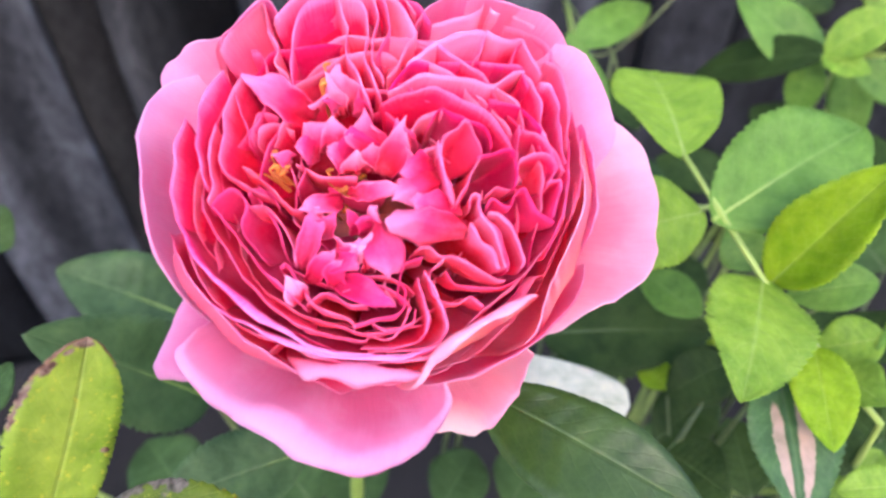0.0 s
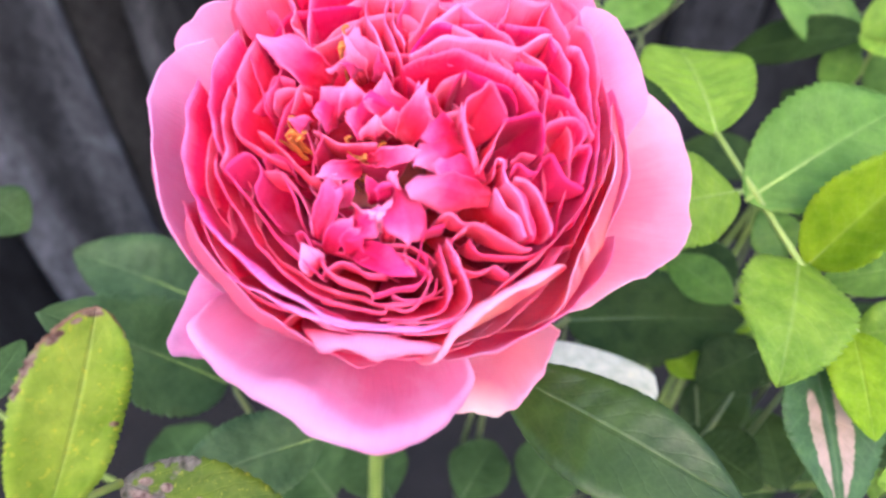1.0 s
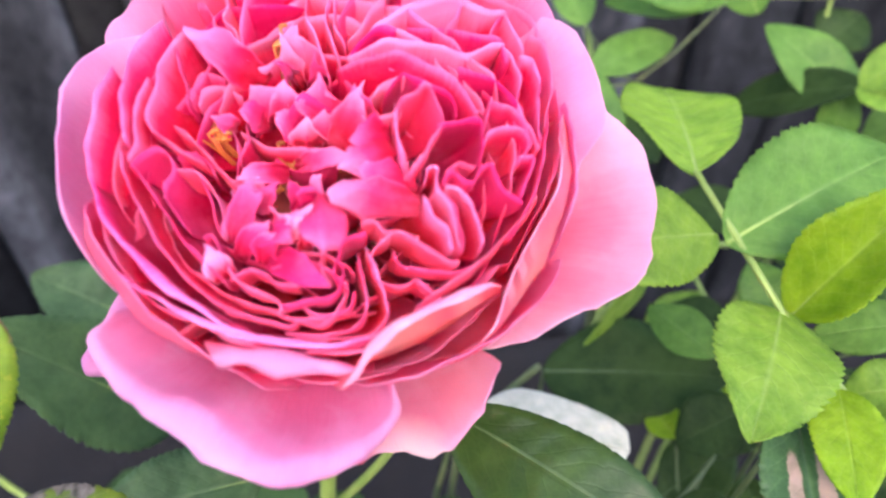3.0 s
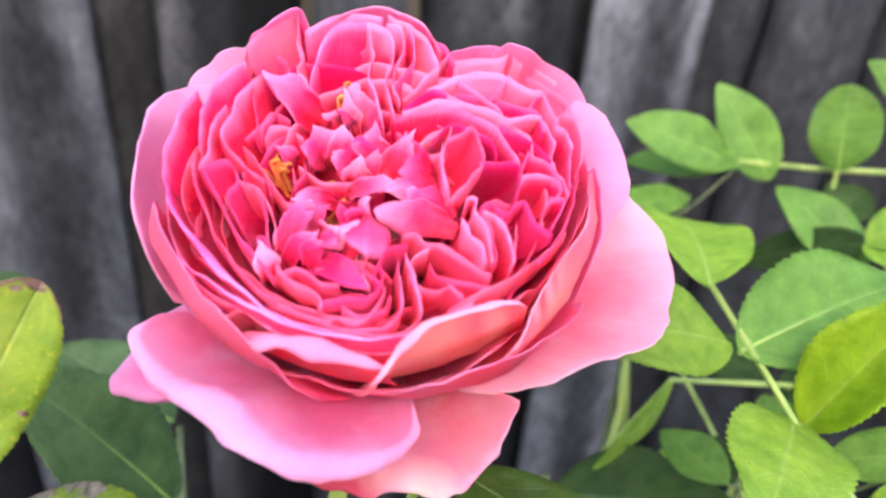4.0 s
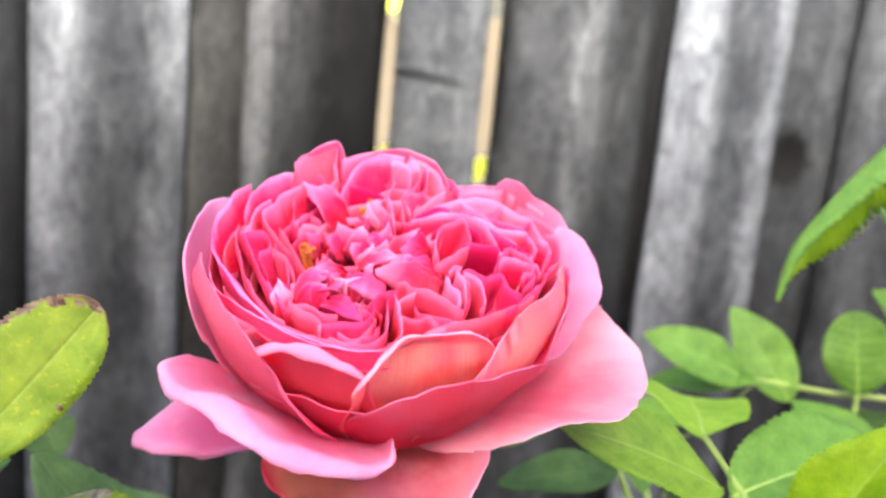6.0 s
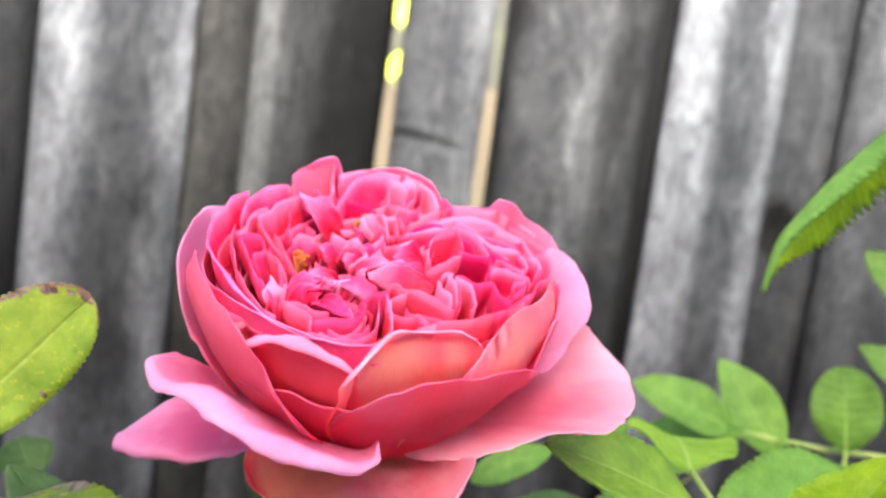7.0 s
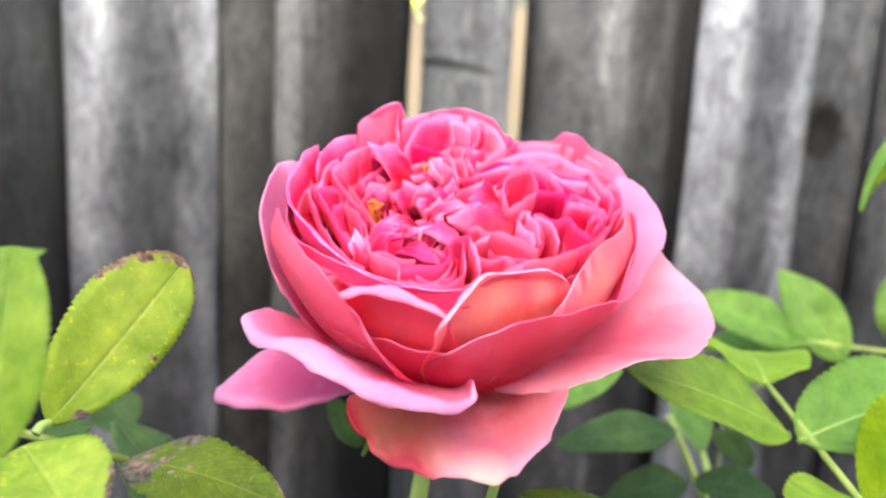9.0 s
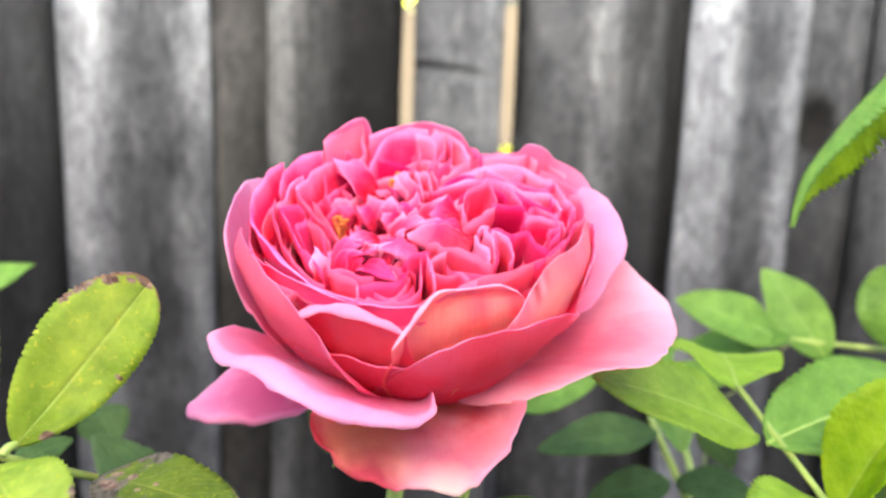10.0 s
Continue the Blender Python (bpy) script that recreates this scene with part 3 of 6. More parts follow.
def petal(name, edge, kind="", depth=20.0, inward=0.5, lip=0.0, flat=None, base=None, sag=0.0, ruffle=0.9, flare=0.0, tint="", crumple=0.45):
    """One petal under the rose. edge: places along its rim (degrees round the axis, mm out, mm up); depth and inward: how far its claw lies
    below and inside the rim; lip: mm by which the rim curls outward."""
    k = _petals[0]
    _petals[0] += 1
    rnd = random.Random(900 + k)
    lip = lip if kind or lip > 1.4 else 0.0
    rim = np.array([(r * math.cos(radians(a)), r * math.sin(radians(a)), h) for a, r, h in edge])
    nu, nv = (60 if kind == "low" else 26), 13
    rim = spline(rim, nu)
    if kind == "low":
        for _ in range(14):
            rim[1:-1] = 0.25 * rim[:-2] + 0.5 * rim[1:-1] + 0.25 * rim[2:]
    u = np.linspace(0, 1, nu)
    mid = rim[nu // 4: 3 * nu // 4].mean(0)
    r_mid = math.hypot(mid[0], mid[1]) + 1e-6
    out2 = mid[:2] / r_mid
    if base is None:
        rb, hb = r_mid * (1 - inward), max(mid[2] - depth, 1.0)
    else:
        rb, hb = base
    centre = np.array([out2[0] * rb, out2[1] * rb, hb])
    if kind == "low" and lip > 1:
        # leave room for the margin that rolls over
        reach0 = lip / (flare or 1.6) * math.sin(min(flare or 1.6, 1.57))
        away = (rim - centre) * [1, 1, 0.4]
        away /= np.linalg.norm(away, axis=1, keepdims=True)
        rim = rim - away * (reach0 * np.sin(math.pi * u) ** 0.7)[:, None]
    foot = centre + (rim - mid) * np.array([0.22, 0.22, 0.05])
    t = np.linspace(0, 1, nv)
    if flat is None:
        ctrl = rim * [1.0, 1.0, 0] + [0, 0, 1] * (foot[:, 2:] + 0.35 * (rim[:, 2:] - foot[:, 2:]))
        ctrl[:, :2] = foot[:, :2] + (rim[:, :2] - foot[:, :2]) * 1.04
    else:
        ctrl = foot + (rim - foot) * [flat, flat, 0]
        ctrl[:, 2] = foot[:, 2] + (rim[:, 2] - foot[:, 2]) * (1 - flat) + sag
    grid = np.array([(1 - s) ** 2 * foot + 2 * s * (1 - s) * ctrl + s * s * rim for s in t])
    if kind == "cup":
        # follows the round body of the bloom from the receptacle up to the rim
        ang = np.unwrap(np.arctan2(rim[:, 1], rim[:, 0]))
        rr = np.hypot(rim[:, 0], rim[:, 1])
        am = ang.mean()
        for row, s in enumerate(t):
            h = 2.5 + (rim[:, 2] - 2.5) * s ** 0.9
            shell = np.minimum(1.0, rr / body_radius(rim[:, 2]))
            r = body_radius(h) * shell + (rr - body_radius(rim[:, 2]) * shell) * s ** 4
            a = am + (ang - am) * (0.9 + 0.45 * math.sin(math.pi * s) - 0.2 * (1 - s)) * (1 if s < 1 else 1 / 0.9)
            a = a if s < 1 else ang
            a = am + (a - am) * (1 - s ** 8) + (ang - am) * s ** 8
            grid[row] = np.stack([r * np.cos(a), r * np.sin(a), h], 1)
    elif not kind:
        # keeps inside the front cup petals
        r = np.hypot(grid[..., 0], grid[..., 1])
        a = np.degrees(np.arctan2(grid[..., 1], grid[..., 0]))
        most = 0.80 * body_radius(grid[..., 2]) + np.maximum(0, grid[..., 2] - 43) * 0.45
        grid[..., :2] *= np.where((a > -130) & (a < -42), np.minimum(1, most / np.maximum(r, 1e-6)), 1.0)[..., None]
    # the curled lip
    tip = grid[-1] - grid[-2]
    tip /= np.maximum(np.linalg.norm(tip, axis=1, keepdims=True), 1e-9)
    along = np.gradient(rim, axis=0)
    outward = np.cross(along, tip)
    outward /= np.maximum(np.linalg.norm(outward, axis=1, keepdims=True), 1e-9)
    sign = np.sign((outward[:, :2] * rim[:, :2]).sum())
    outward *= sign if sign else 1
    if kind == "low":
        outward *= -np.sign(outward[:, 2].sum())
    ends = (np.sin(math.pi * np.clip(u, 0, 1)) ** 0.7)[:, None]
    vary = np.ones((nu, 1)) if kind == "low" else (0.7 + 0.6 * np.sin(u * rnd.uniform(5, 9) + rnd.uniform(0, 6)) ** 2)[:, None]
    turn = flare or (1.6 if kind else 1.0)
    reach = lip / turn * ends * vary
    for s in (0.2, 0.4, 0.6, 0.8, 1.0) if lip else ():
        grid = np.concatenate([grid, (rim + (outward * (1 - math.cos(turn * s)) + tip * math.sin(turn * s)) * reach)[None]])
    # small waves that grow towards the rim
    size = np.linalg.norm(rim[-1] - rim[0]) + 8
    for row in range(len(grid)):
        s = min(1.0, row / (nv - 1))
        for i in range(nu):
            p = grid[row, i]
            w = noise.noise_vector(Vector((p[0] * 0.11 + k * 3.3, p[1] * 0.11, p[2] * 0.07)))
            grid[row, i] += np.array(w) * ruffle * s * s * min(1.0, size / 30) * 1.6
            w = noise.noise_vector(Vector((p[0] * 0.33 + k * 1.7, p[1] * 0.33, p[2] * 0.24)))
            grid[row, i] += np.array(w) * crumple * s
    verts, faces = thick_sheet(grid * 0.001, 0.0003, 0.35)
    vs = t if not lip else np.r_[t * (0.93 - 0.03 * min(lip, 8)), np.linspace(0.94 - 0.03 * min(lip, 8), 1.0, 6)[1:]]
    uv = np.stack(np.meshgrid(u, vs), -1).reshape(-1, 2)
    half = len(uv)
    way = verts[:half] - verts[half:]
    mid_v = verts[:half] * 1000 - [0, 0, 25 if kind != "low" else -200]
    outer_first = (way * mid_v * [1, 1, 0.3]).sum() > 0 if kind != "low" else way[:, 2].sum() < 0
    uvs = [uv + [2, 0], uv] if outer_first else [uv, uv + [2, 0]]
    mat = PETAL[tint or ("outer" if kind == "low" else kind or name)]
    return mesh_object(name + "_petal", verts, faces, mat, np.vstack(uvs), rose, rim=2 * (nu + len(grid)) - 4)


def blade(name, foot, tip, width, face=(0.0, -0.3, 1.0), kind="", fold=0.45, curl=0.26, belly=0.6, blunt=0.45, calm=1.0):
    """A single small petal seen on its face: foot and tip as (degrees, mm out, mm up), width in mm."""
    k = _petals[0]
    _petals[0] += 1
    rnd = random.Random(900 + k)
    a, b = (np.array((r * math.cos(radians(g)), r * math.sin(radians(g)), h)) for g, r, h in (foot, tip))
    axis = b - a
    size = np.linalg.norm(axis)
    axis /= size
    up = np.array(face, dtype=float)
    up -= axis * (up @ axis)
    up /= np.linalg.norm(up)
    side = np.cross(axis, up)
    nv, nu = 16, 11
    grid = np.zeros((nv, nu, 3))
    ph, twist, crease = rnd.uniform(0, 6), rnd.uniform(-0.7, 0.7), rnd.uniform(0.05, 0.25)
    side0, up0 = side, up
    for j in range(nv):
        s = j / (nv - 1)
        q = s / belly if s < belly else (1 - s) / (1 - belly)
        w = math.sin(q * math.pi / 2)
        w = 0.58 + 0.42 * w if s < belly else max(0.10, w ** blunt)
        side = side0 * math.cos(twist * (s - 0.4)) + up0 * math.sin(twist * (s - 0.4))
        up = up0 * math.cos(twist * (s - 0.4)) - side0 * math.sin(twist * (s - 0.4))
        w *= 1 + calm * 0.22 * noise.noise(Vector((s * 4.3, k * 1.9, 0.7)))
        mid = a + axis * size * s + up0 * size * curl * (math.sin(s * 2.6) - 0.5 * s)
        for i in range(nu):
            c = (i - 5) / 5
            wav = calm * 0.11 * width * math.sin(5 * s + ph + 2.2 * c) * abs(c)
            fr = 1 + calm * 0.16 * math.sin(9 * s + ph * 2 + (1.7 if c > 0 else 0)) * abs(c)
            grid[j, i] = mid + side * width / 2 * w * c * fr + axis * (width * (0.05 * math.sin(4.3 * c + ph) + 0.025 * math.sin(9.1 * c + 2 * ph)) - 0.26 * width * c * c) * s * s + up * (fold * width * 0.5 * w * c * c + wav * (0.4 + s) + crease * width * math.exp(-(c * 3.2) ** 2) * (1.2 - s))
    for j in range(nv):
        for i in range(nu):
            p = grid[j, i]
            w = noise.noise_vector(Vector((p[0] * 0.23 + k * 5.1, p[1] * 0.23, p[2] * 0.2)))
            grid[j, i] += np.array(w) * 1.6 * calm * (j / (nv - 1)) ** 0.7
            w = noise.noise_vector(Vector((p[0] * 0.6 + k * 2.3, p[1] * 0.6, p[2] * 0.5)))
            grid[j, i] += np.array(w) * 0.5 * calm
    verts, faces = thick_sheet(grid * 0.001, 0.0003, 0.35)
    uv = np.stack(np.meshgrid(np.linspace(0, 1, nu), np.linspace(0.42, 1.0, nv)), -1)
    edge = np.abs(uv[..., 0] - 0.5) * 2
    uv[..., 1] = np.maximum(uv[..., 1] * 0.97, edge ** 8 * 0.84)
    uv = uv.reshape(-1, 2)
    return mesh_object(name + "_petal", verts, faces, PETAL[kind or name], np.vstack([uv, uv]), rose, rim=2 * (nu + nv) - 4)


petal('outer', ((-156, 43, 28), (-154, 48, 30.5), (-151, 50.5, 29.5), (-145, 51, 30.5), (-135, 50.5, 33.5), (-128, 50.5, 36.5), (-120, 50.2, 38.5), (-116, 50.8, 38.5), (-110, 52.8, 39), (-104, 53.8, 38), (-95, 52.4, 35.5), (-89, 50, 32), (-82, 46.2, 28.5), (-78, 40.8, 27), (-78, 37, 27)), kind='low', base=(9, 5), lip=6.5, flare=1.6, flat=0.75, sag=10)
petal('outer', ((-175, 33.0, 2.9), (-179, 42.3, 2.9), (-169, 50.2, 2.9), (-160, 60.6, 2.9), (-153, 54.2, 3.0), (-146, 44.7, 2.9), (-140, 31.8, 2.9)), kind='low', base=(9, 3), lip=4, flare=1.3, flat=0.8)
petal('outer', ((-115, 45, 24), (-110, 47.5, 15), (-101, 48, 11), (-88, 48.3, 10.3), (-81, 49.1, 9.5), (-76, 50.7, 11.5), (-70, 52.2, 14.5), (-66, 52.2, 16), (-60, 50, 17), (-55, 47.5, 20), (-53, 45, 26)), kind='low', tint='hanging', ruffle=1.5, crumple=1.0, base=(9, 4), lip=1.6, flat=0.75, sag=5)
petal('outer', ((16, 54, 30), (16, 58, 27), (15, 63, 23), (12, 66.2, 20.5), (6, 68, 20), (-1, 67.5, 20.5), (-8, 66, 20.5), (-10, 64.8, 22), (-14, 65.2, 24), (-21, 63.2, 26.5), (-27, 59.4, 28.5), (-33, 53.4, 28.5), (-39, 49.9, 28), (-44, 46.6, 25.5), (-50, 43, 22.5), (-57, 37, 19), (-64, 28, 14)), kind='low', tint='flag', base=(9, 5), lip=0.3, flat=0.75, sag=11)
petal('outer', ((124, 43, 47), (130, 48.0, 44), (134, 50.5, 40.5), (139, 52.0, 37.5), (143, 50, 33)), kind='cup', lip=0.6, tint='outer', ruffle=0.4)
petal('outer', ((134, 46, 38), (141, 49.6, 39.5), (148, 48.8, 42), (158, 46.0, 46), (170, 43.6, 48.5), (182, 42.8, 48.5), (192, 43.0, 45), (201, 42.4, 39), (207, 41, 33)), kind='cup', lip=0.6, tint='outer', ruffle=0.5)
petal('outer', ((-179, 41, 38), (-171, 39.6, 46.5), (-163, 38.9, 50.3), (-156, 38.6, 50), (-149, 38.4, 49.5), (-139, 38.8, 49.5), (-131, 38.9, 48.5), (-123, 39.5, 46), (-116, 39.7, 42.5), (-110, 40, 36.5), (-104, 37.5, 28)), kind='cup', lip=0.6, flare=1.0, tint='side', ruffle=0.4)
petal('outer', ((-127, 37.4, 42), (-118, 36.8, 46), (-109, 36.2, 47.5), (-97, 36.8, 47), (-90, 37.7, 46), (-87, 38.6, 44.5)), kind='cup', lip=5.6, flare=2.6, ruffle=0.4)
petal('outer', ((-91, 40, 42), (-88, 38.2, 45.5), (-85, 36.4, 46.8), (-78, 34.9, 49.5), (-69, 34.5, 50.5), (-60, 34.9, 50), (-52, 36.4, 49), (-47, 38.5, 47)), kind='cup', lip=4.2, flare=1.95, ruffle=0.4, tint='glow')
petal('outer', ((-95, 35.5, 29), (-90, 37.8, 34.5), (-83, 39.9, 39.5), (-76, 41.4, 43.2), (-69, 42, 45), (-62, 43, 45.8), (-54, 43.9, 45.2), (-45, 44.2, 44.8), (-39, 44.6, 43.5), (-34, 45, 41.5), (-29, 45, 38.5)), kind='cup', depth=24, inward=0.65, lip=0.4, ruffle=0.4)
petal('outer', ((-63, 41.3, 38.8), (-57, 42.0, 46.6), (-51, 40.8, 48.7), (-35, 38.7, 52.3), (-15, 40.4, 50.6), (3, 42.3, 48)), kind='cup', lip=0.4, ruffle=0.5, tint='glow')
petal('outer', ((-28, 43.1, 36.1), (-22, 43.5, 45), (-12, 43.8, 47.5), (2, 44, 46.5), (8, 44.5, 44)), kind='cup', tint='side', depth=34, inward=0.7, lip=0.4, ruffle=0.5)
petal('outer', ((67, 36.5, 45), (65, 40.6, 46), (62, 43.6, 45.5), (59, 46.5, 45), (54, 48.5, 45.5), (49, 50, 45.5), (44, 50, 43)), kind='cup', lip=0.4, ruffle=0.4, tint='side')
petal('outer', ((55, 46, 46), (51, 45.8, 50), (49, 45.4, 51.5), (44, 46.4, 51), (42, 50, 47.2), (37, 53.4, 45), (33, 54.6, 43), (29, 54.2, 41.5)), kind='cup', lip=0.4, ruffle=0.5, tint='side')
petal('outer', ((31, 51, 44), (28, 53.2, 43.2), (25, 55.8, 41.2), (20, 56, 40), (14, 54.6, 41), (10, 53.3, 40.5), (4, 52.3, 36.9), (-3, 47.4, 30.1), (-15, 42.9, 30.1)), kind='cup', lip=0.4, tint='outer', ruffle=0.5)
petal('outer', ((129, 39, 48), (127, 40.1, 52.5), (119, 39.6, 55), (112, 40.2, 55), (110, 38.5, 49)), kind='cup', lip=0.6, tint='side', ruffle=0.3)
petal('outer', ((111, 39, 48.5), (101, 41, 51), (90, 43.1, 52.4), (81, 42.1, 52), (73, 40.8, 50.5), (67, 38.5, 47)), kind='cup', lip=0.6, tint='side', ruffle=0.5)
petal('ring', ((131, 38.3, 52.6), (124, 39.8, 53.3), (117, 40.7, 53.9), (112, 41.0, 53.9), (115, 36.8, 51.4), (115, 33.7, 49.6), (119, 31.6, 48.7), (118, 28.9, 47.6), (120, 24.7, 46.4)), lip=0.6, tint='side', ruffle=0.4)
petal('ring', ((112, 38.3, 51.3), (106, 40.0, 51.7), (100, 41.1, 51.6), (92, 41.7, 51.2), (87, 41.4, 50.7)), lip=0.6, ruffle=0.4)
petal('ring', ((121, 23.4, 46.0), (117, 28.3, 47.2), (111, 32.7, 48.6), (104, 37.5, 50.9), (98, 39.2, 51.3), (92, 39.6, 51.1)), lip=0.8, depth=24, inward=0.45, ruffle=0.4)
petal('ring', ((101, 38.9, 50.4), (96, 39.4, 50.3), (91, 39.9, 50.3), (90, 37.6, 49.1), (89, 34.5, 47.8), (91, 31.0, 46.4), (92, 28.0, 45.5), (89, 24.8, 45.1), (84, 18.7, 44.9), (82, 15.5, 44.8)), depth=22, inward=0.5, ruffle=0.4)
petal('ring', ((92, 40.3, 50.5), (86, 39.4, 49.8), (83, 37.4, 49.0), (83, 32.9, 47.3), (85, 28.8, 46.1), (83, 25.7, 45.5), (80, 22.6, 45.2), (77, 19.1, 45.0)), ruffle=0.4)
petal('ring', ((86, 40.6, 50.3), (81, 40.1, 49.9), (79, 36.9, 48.7), (80, 33.5, 47.6), (81, 30.5, 46.6), (81, 27.4, 45.9), (77, 24.5, 45.5), (75, 22.5, 45.3)), lip=0.6, ruffle=0.4)
petal('ring', ((80, 41.0, 50.2), (77, 38.3, 49.1), (75, 33.6, 47.6), (78, 29.7, 46.5), (80, 27.2, 45.9)), ruffle=0.4)
petal('ring', ((85, 41.8, 51.8), (79, 40.7, 51.0), (74, 38.8, 50.2), (70, 36.2, 49.3), (65, 33.0, 48.5), (68, 30.2, 47.9), (70, 26.1, 47.1), (74, 22.9, 46.4)), lip=0.6, tint='side', ruffle=0.4)
petal('ring', ((74, 41.5, 48.0), (69, 40.6, 47.4), (66, 40.0, 46.9), (62, 37.8, 46.2)), ruffle=0.4)
blade('heart', (94, 21.6, 34.8), (98, 28.0, 46.1), 7.1, (-0.02, -0.53, 0.85), belly=0.5, blunt=0.60, calm=1.0)
blade('heart', (99, 20.6, 35.5), (102, 26.2, 45.6), 4.1, (-0.01, -0.52, 0.85), belly=0.5, blunt=0.64, calm=1.0)
blade('heart', (88, 20.1, 36.9), (91, 20.2, 45.9), 4.1, (-0.04, -0.50, 0.87), belly=0.5, blunt=0.72, calm=1.0)
blade('heart', (104, 21.2, 38.3), (110, 20.9, 45.0), 3.1, (0.00, -0.49, 0.87), belly=0.5, blunt=0.56, calm=1.0)
petal('ring', ((134, 35.9, 51.6), (142, 35.9, 52.5), (152, 34.7, 53.2), (163, 33.2, 53.8), (171, 31.9, 53.7), (177, 31.0, 52.6)), lip=1, ruffle=0.4)
petal('ring', ((155, 36.5, 53.2), (162, 36.9, 53.7), (167, 36.9, 53.6), (176, 36.9, 52.5), (-175, 37.0, 51.1), (-169, 36.5, 50.7)), lip=0.6, ruffle=0.4)
petal('inner', ((123, 36.1, 49.3), (121, 35.3, 48.8), (121, 33.3, 47.7), (124, 31.4, 47.1)), ruffle=0.4)
blade('inner', (117, 20.9, 39.8), (131, 33.3, 50.1), 7.1, (0.10, -0.53, 0.84), belly=0.45, blunt=0.48, calm=0.8, fold=0.2)
petal('inner', ((130, 33.8, 49.3), (135, 33.1, 49.5), (144, 32.2, 50.1), (154, 30.1, 50.4), (164, 29.4, 51.6), (169, 28.4, 51.6), (172, 26.2, 50.1), (176, 22.9, 46.9), (178, 20.7, 44.8)), lip=1, ruffle=0.4)
petal('inner', ((132, 34.6, 47.8), (137, 32.7, 47.4), (142, 30.0, 46.8), (147, 27.4, 45.9), (152, 26.1, 45.5)), ruffle=0.4)
petal('inner', ((152, 32.0, 50.0), (158, 31.6, 50.7), (167, 30.9, 51.5), (174, 30.4, 51.0), (-179, 31.6, 50.0)), ruffle=0.4)
petal('inner', ((148, 26.4, 44.3), (138, 27.9, 44.4), (134, 26.7, 43.7), (132, 25.1, 42.9)), ruffle=0.4)
petal('inner', ((147, 25.5, 42.6), (140, 26.2, 42.6), (134, 24.5, 41.6), (131, 21.4, 40.0)), ruffle=0.4)
blade('heart', (130, 16.7, 34.9), (142, 18.6, 43.2), 6.1, (0.05, -0.44, 0.89), blunt=0.24, belly=0.72, calm=0.8)
blade('heart', (121, 15.6, 34.3), (127, 19.6, 44.1), 7.7, (0.03, -0.47, 0.88), blunt=0.24, belly=0.72, calm=0.8)
blade('heart', (115, 14.6, 34.7), (110, 17.1, 44.4), 7.1, (-0.01, -0.47, 0.88), blunt=0.24, belly=0.72, calm=0.8)
blade('heart', (112, 10.0, 35.0), (127, 13.7, 42.7), 7.1, (0.01, -0.44, 0.90), blunt=0.32, belly=0.7, calm=0.8)
blade('heart', (99, 10.2, 34.8), (102, 13.9, 44.8), 8.2, (-0.03, -0.46, 0.89), blunt=0.28, belly=0.7, calm=0.8)
blade('heart', (82, 9.3, 35.8), (90, 15.4, 45.7), 7.1, (-0.05, -0.47, 0.88), blunt=0.28, belly=0.7, calm=0.8)
blade('heart', (84, 7.4, 35.8), (82, 9.3, 45.8), 7.1, (-0.06, -0.44, 0.90), blunt=0.28, belly=0.7, calm=0.8)
blade('heart', (107, 8.5, 34.4), (106, 8.8, 44.5), 6.1, (-0.03, -0.43, 0.90), blunt=0.32, belly=0.65, calm=0.8)
blade('heart', (57, 4.4, 39.5), (55, 14.9, 47.3), 6.1, (-0.10, -0.46, 0.88), blunt=0.72, belly=0.45, calm=0.5)
blade('heart', (38, 10.5, 42.0), (62, 13.9, 46.5), 5.1, (-0.09, -0.46, 0.89), blunt=0.64, belly=0.5, calm=0.6)
blade('heart', (146, 19.5, 37.6), (152, 21.4, 44.9), 4.1, (0.08, -0.44, 0.89), blunt=0.48, calm=0.6)
petal('inner', ((178, 32.6, 51.6), (-176, 32.5, 50.7), (-169, 31.9, 50.6), (-161, 31.2, 50.9), (-153, 31.3, 50.5), (-145, 31.2, 49.7), (-137, 31.3, 48.8), (-128, 31.7, 48.3), (-121, 31.7, 48.1)), lip=0.8, ruffle=0.4)
petal('ring', ((-174, 36.9, 52.0), (-169, 36.0, 51.7), (-163, 35.8, 51.7), (-157, 35.4, 51.7), (-150, 34.6, 51.1), (-143, 34.0, 50.1), (-135, 33.9, 49.2), (-127, 34.1, 48.8), (-119, 34.5, 48.5), (-109, 34.1, 48.2), (-100, 33.7, 48.1)), lip=2, flare=1.2, ruffle=0.4)
petal('ring', ((-173, 37.2, 49.9), (-165, 37.4, 49.5), (-156, 37.4, 49.4), (-148, 37.7, 48.4), (-142, 37.4, 47.3), (-134, 36.6, 46.5), (-126, 35.9, 46.4)), lip=0.6, ruffle=0.4)
petal('ring', ((-150, 38.9, 48.4), (-145, 38.2, 47.7), (-141, 38.8, 46.9), (-135, 38.3, 46.2), (-129, 38.5, 45.9), (-123, 39.0, 45.7), (-119, 39.2, 45.5)), lip=0.8, tint='side', ruffle=0.4)
petal('inner', ((-177, 31.0, 50.6), (-172, 29.4, 50.1), (-166, 28.0, 50.0), (-162, 28.0, 50.3), (-154, 27.5, 49.9), (-144, 27.8, 49.4), (-135, 27.9, 48.9), (-126, 28.6, 48.6)), ruffle=0.4)
petal('inner', ((-177, 31.2, 49.6), (179, 29.3, 49.8), (176, 27.2, 49.6), (178, 25.4, 48.0), (-176, 25.2, 47.5), (-170, 26.5, 48.2), (-164, 26.9, 48.7), (-157, 26.3, 48.4), (-151, 26.1, 48.2)), ruffle=0.4)
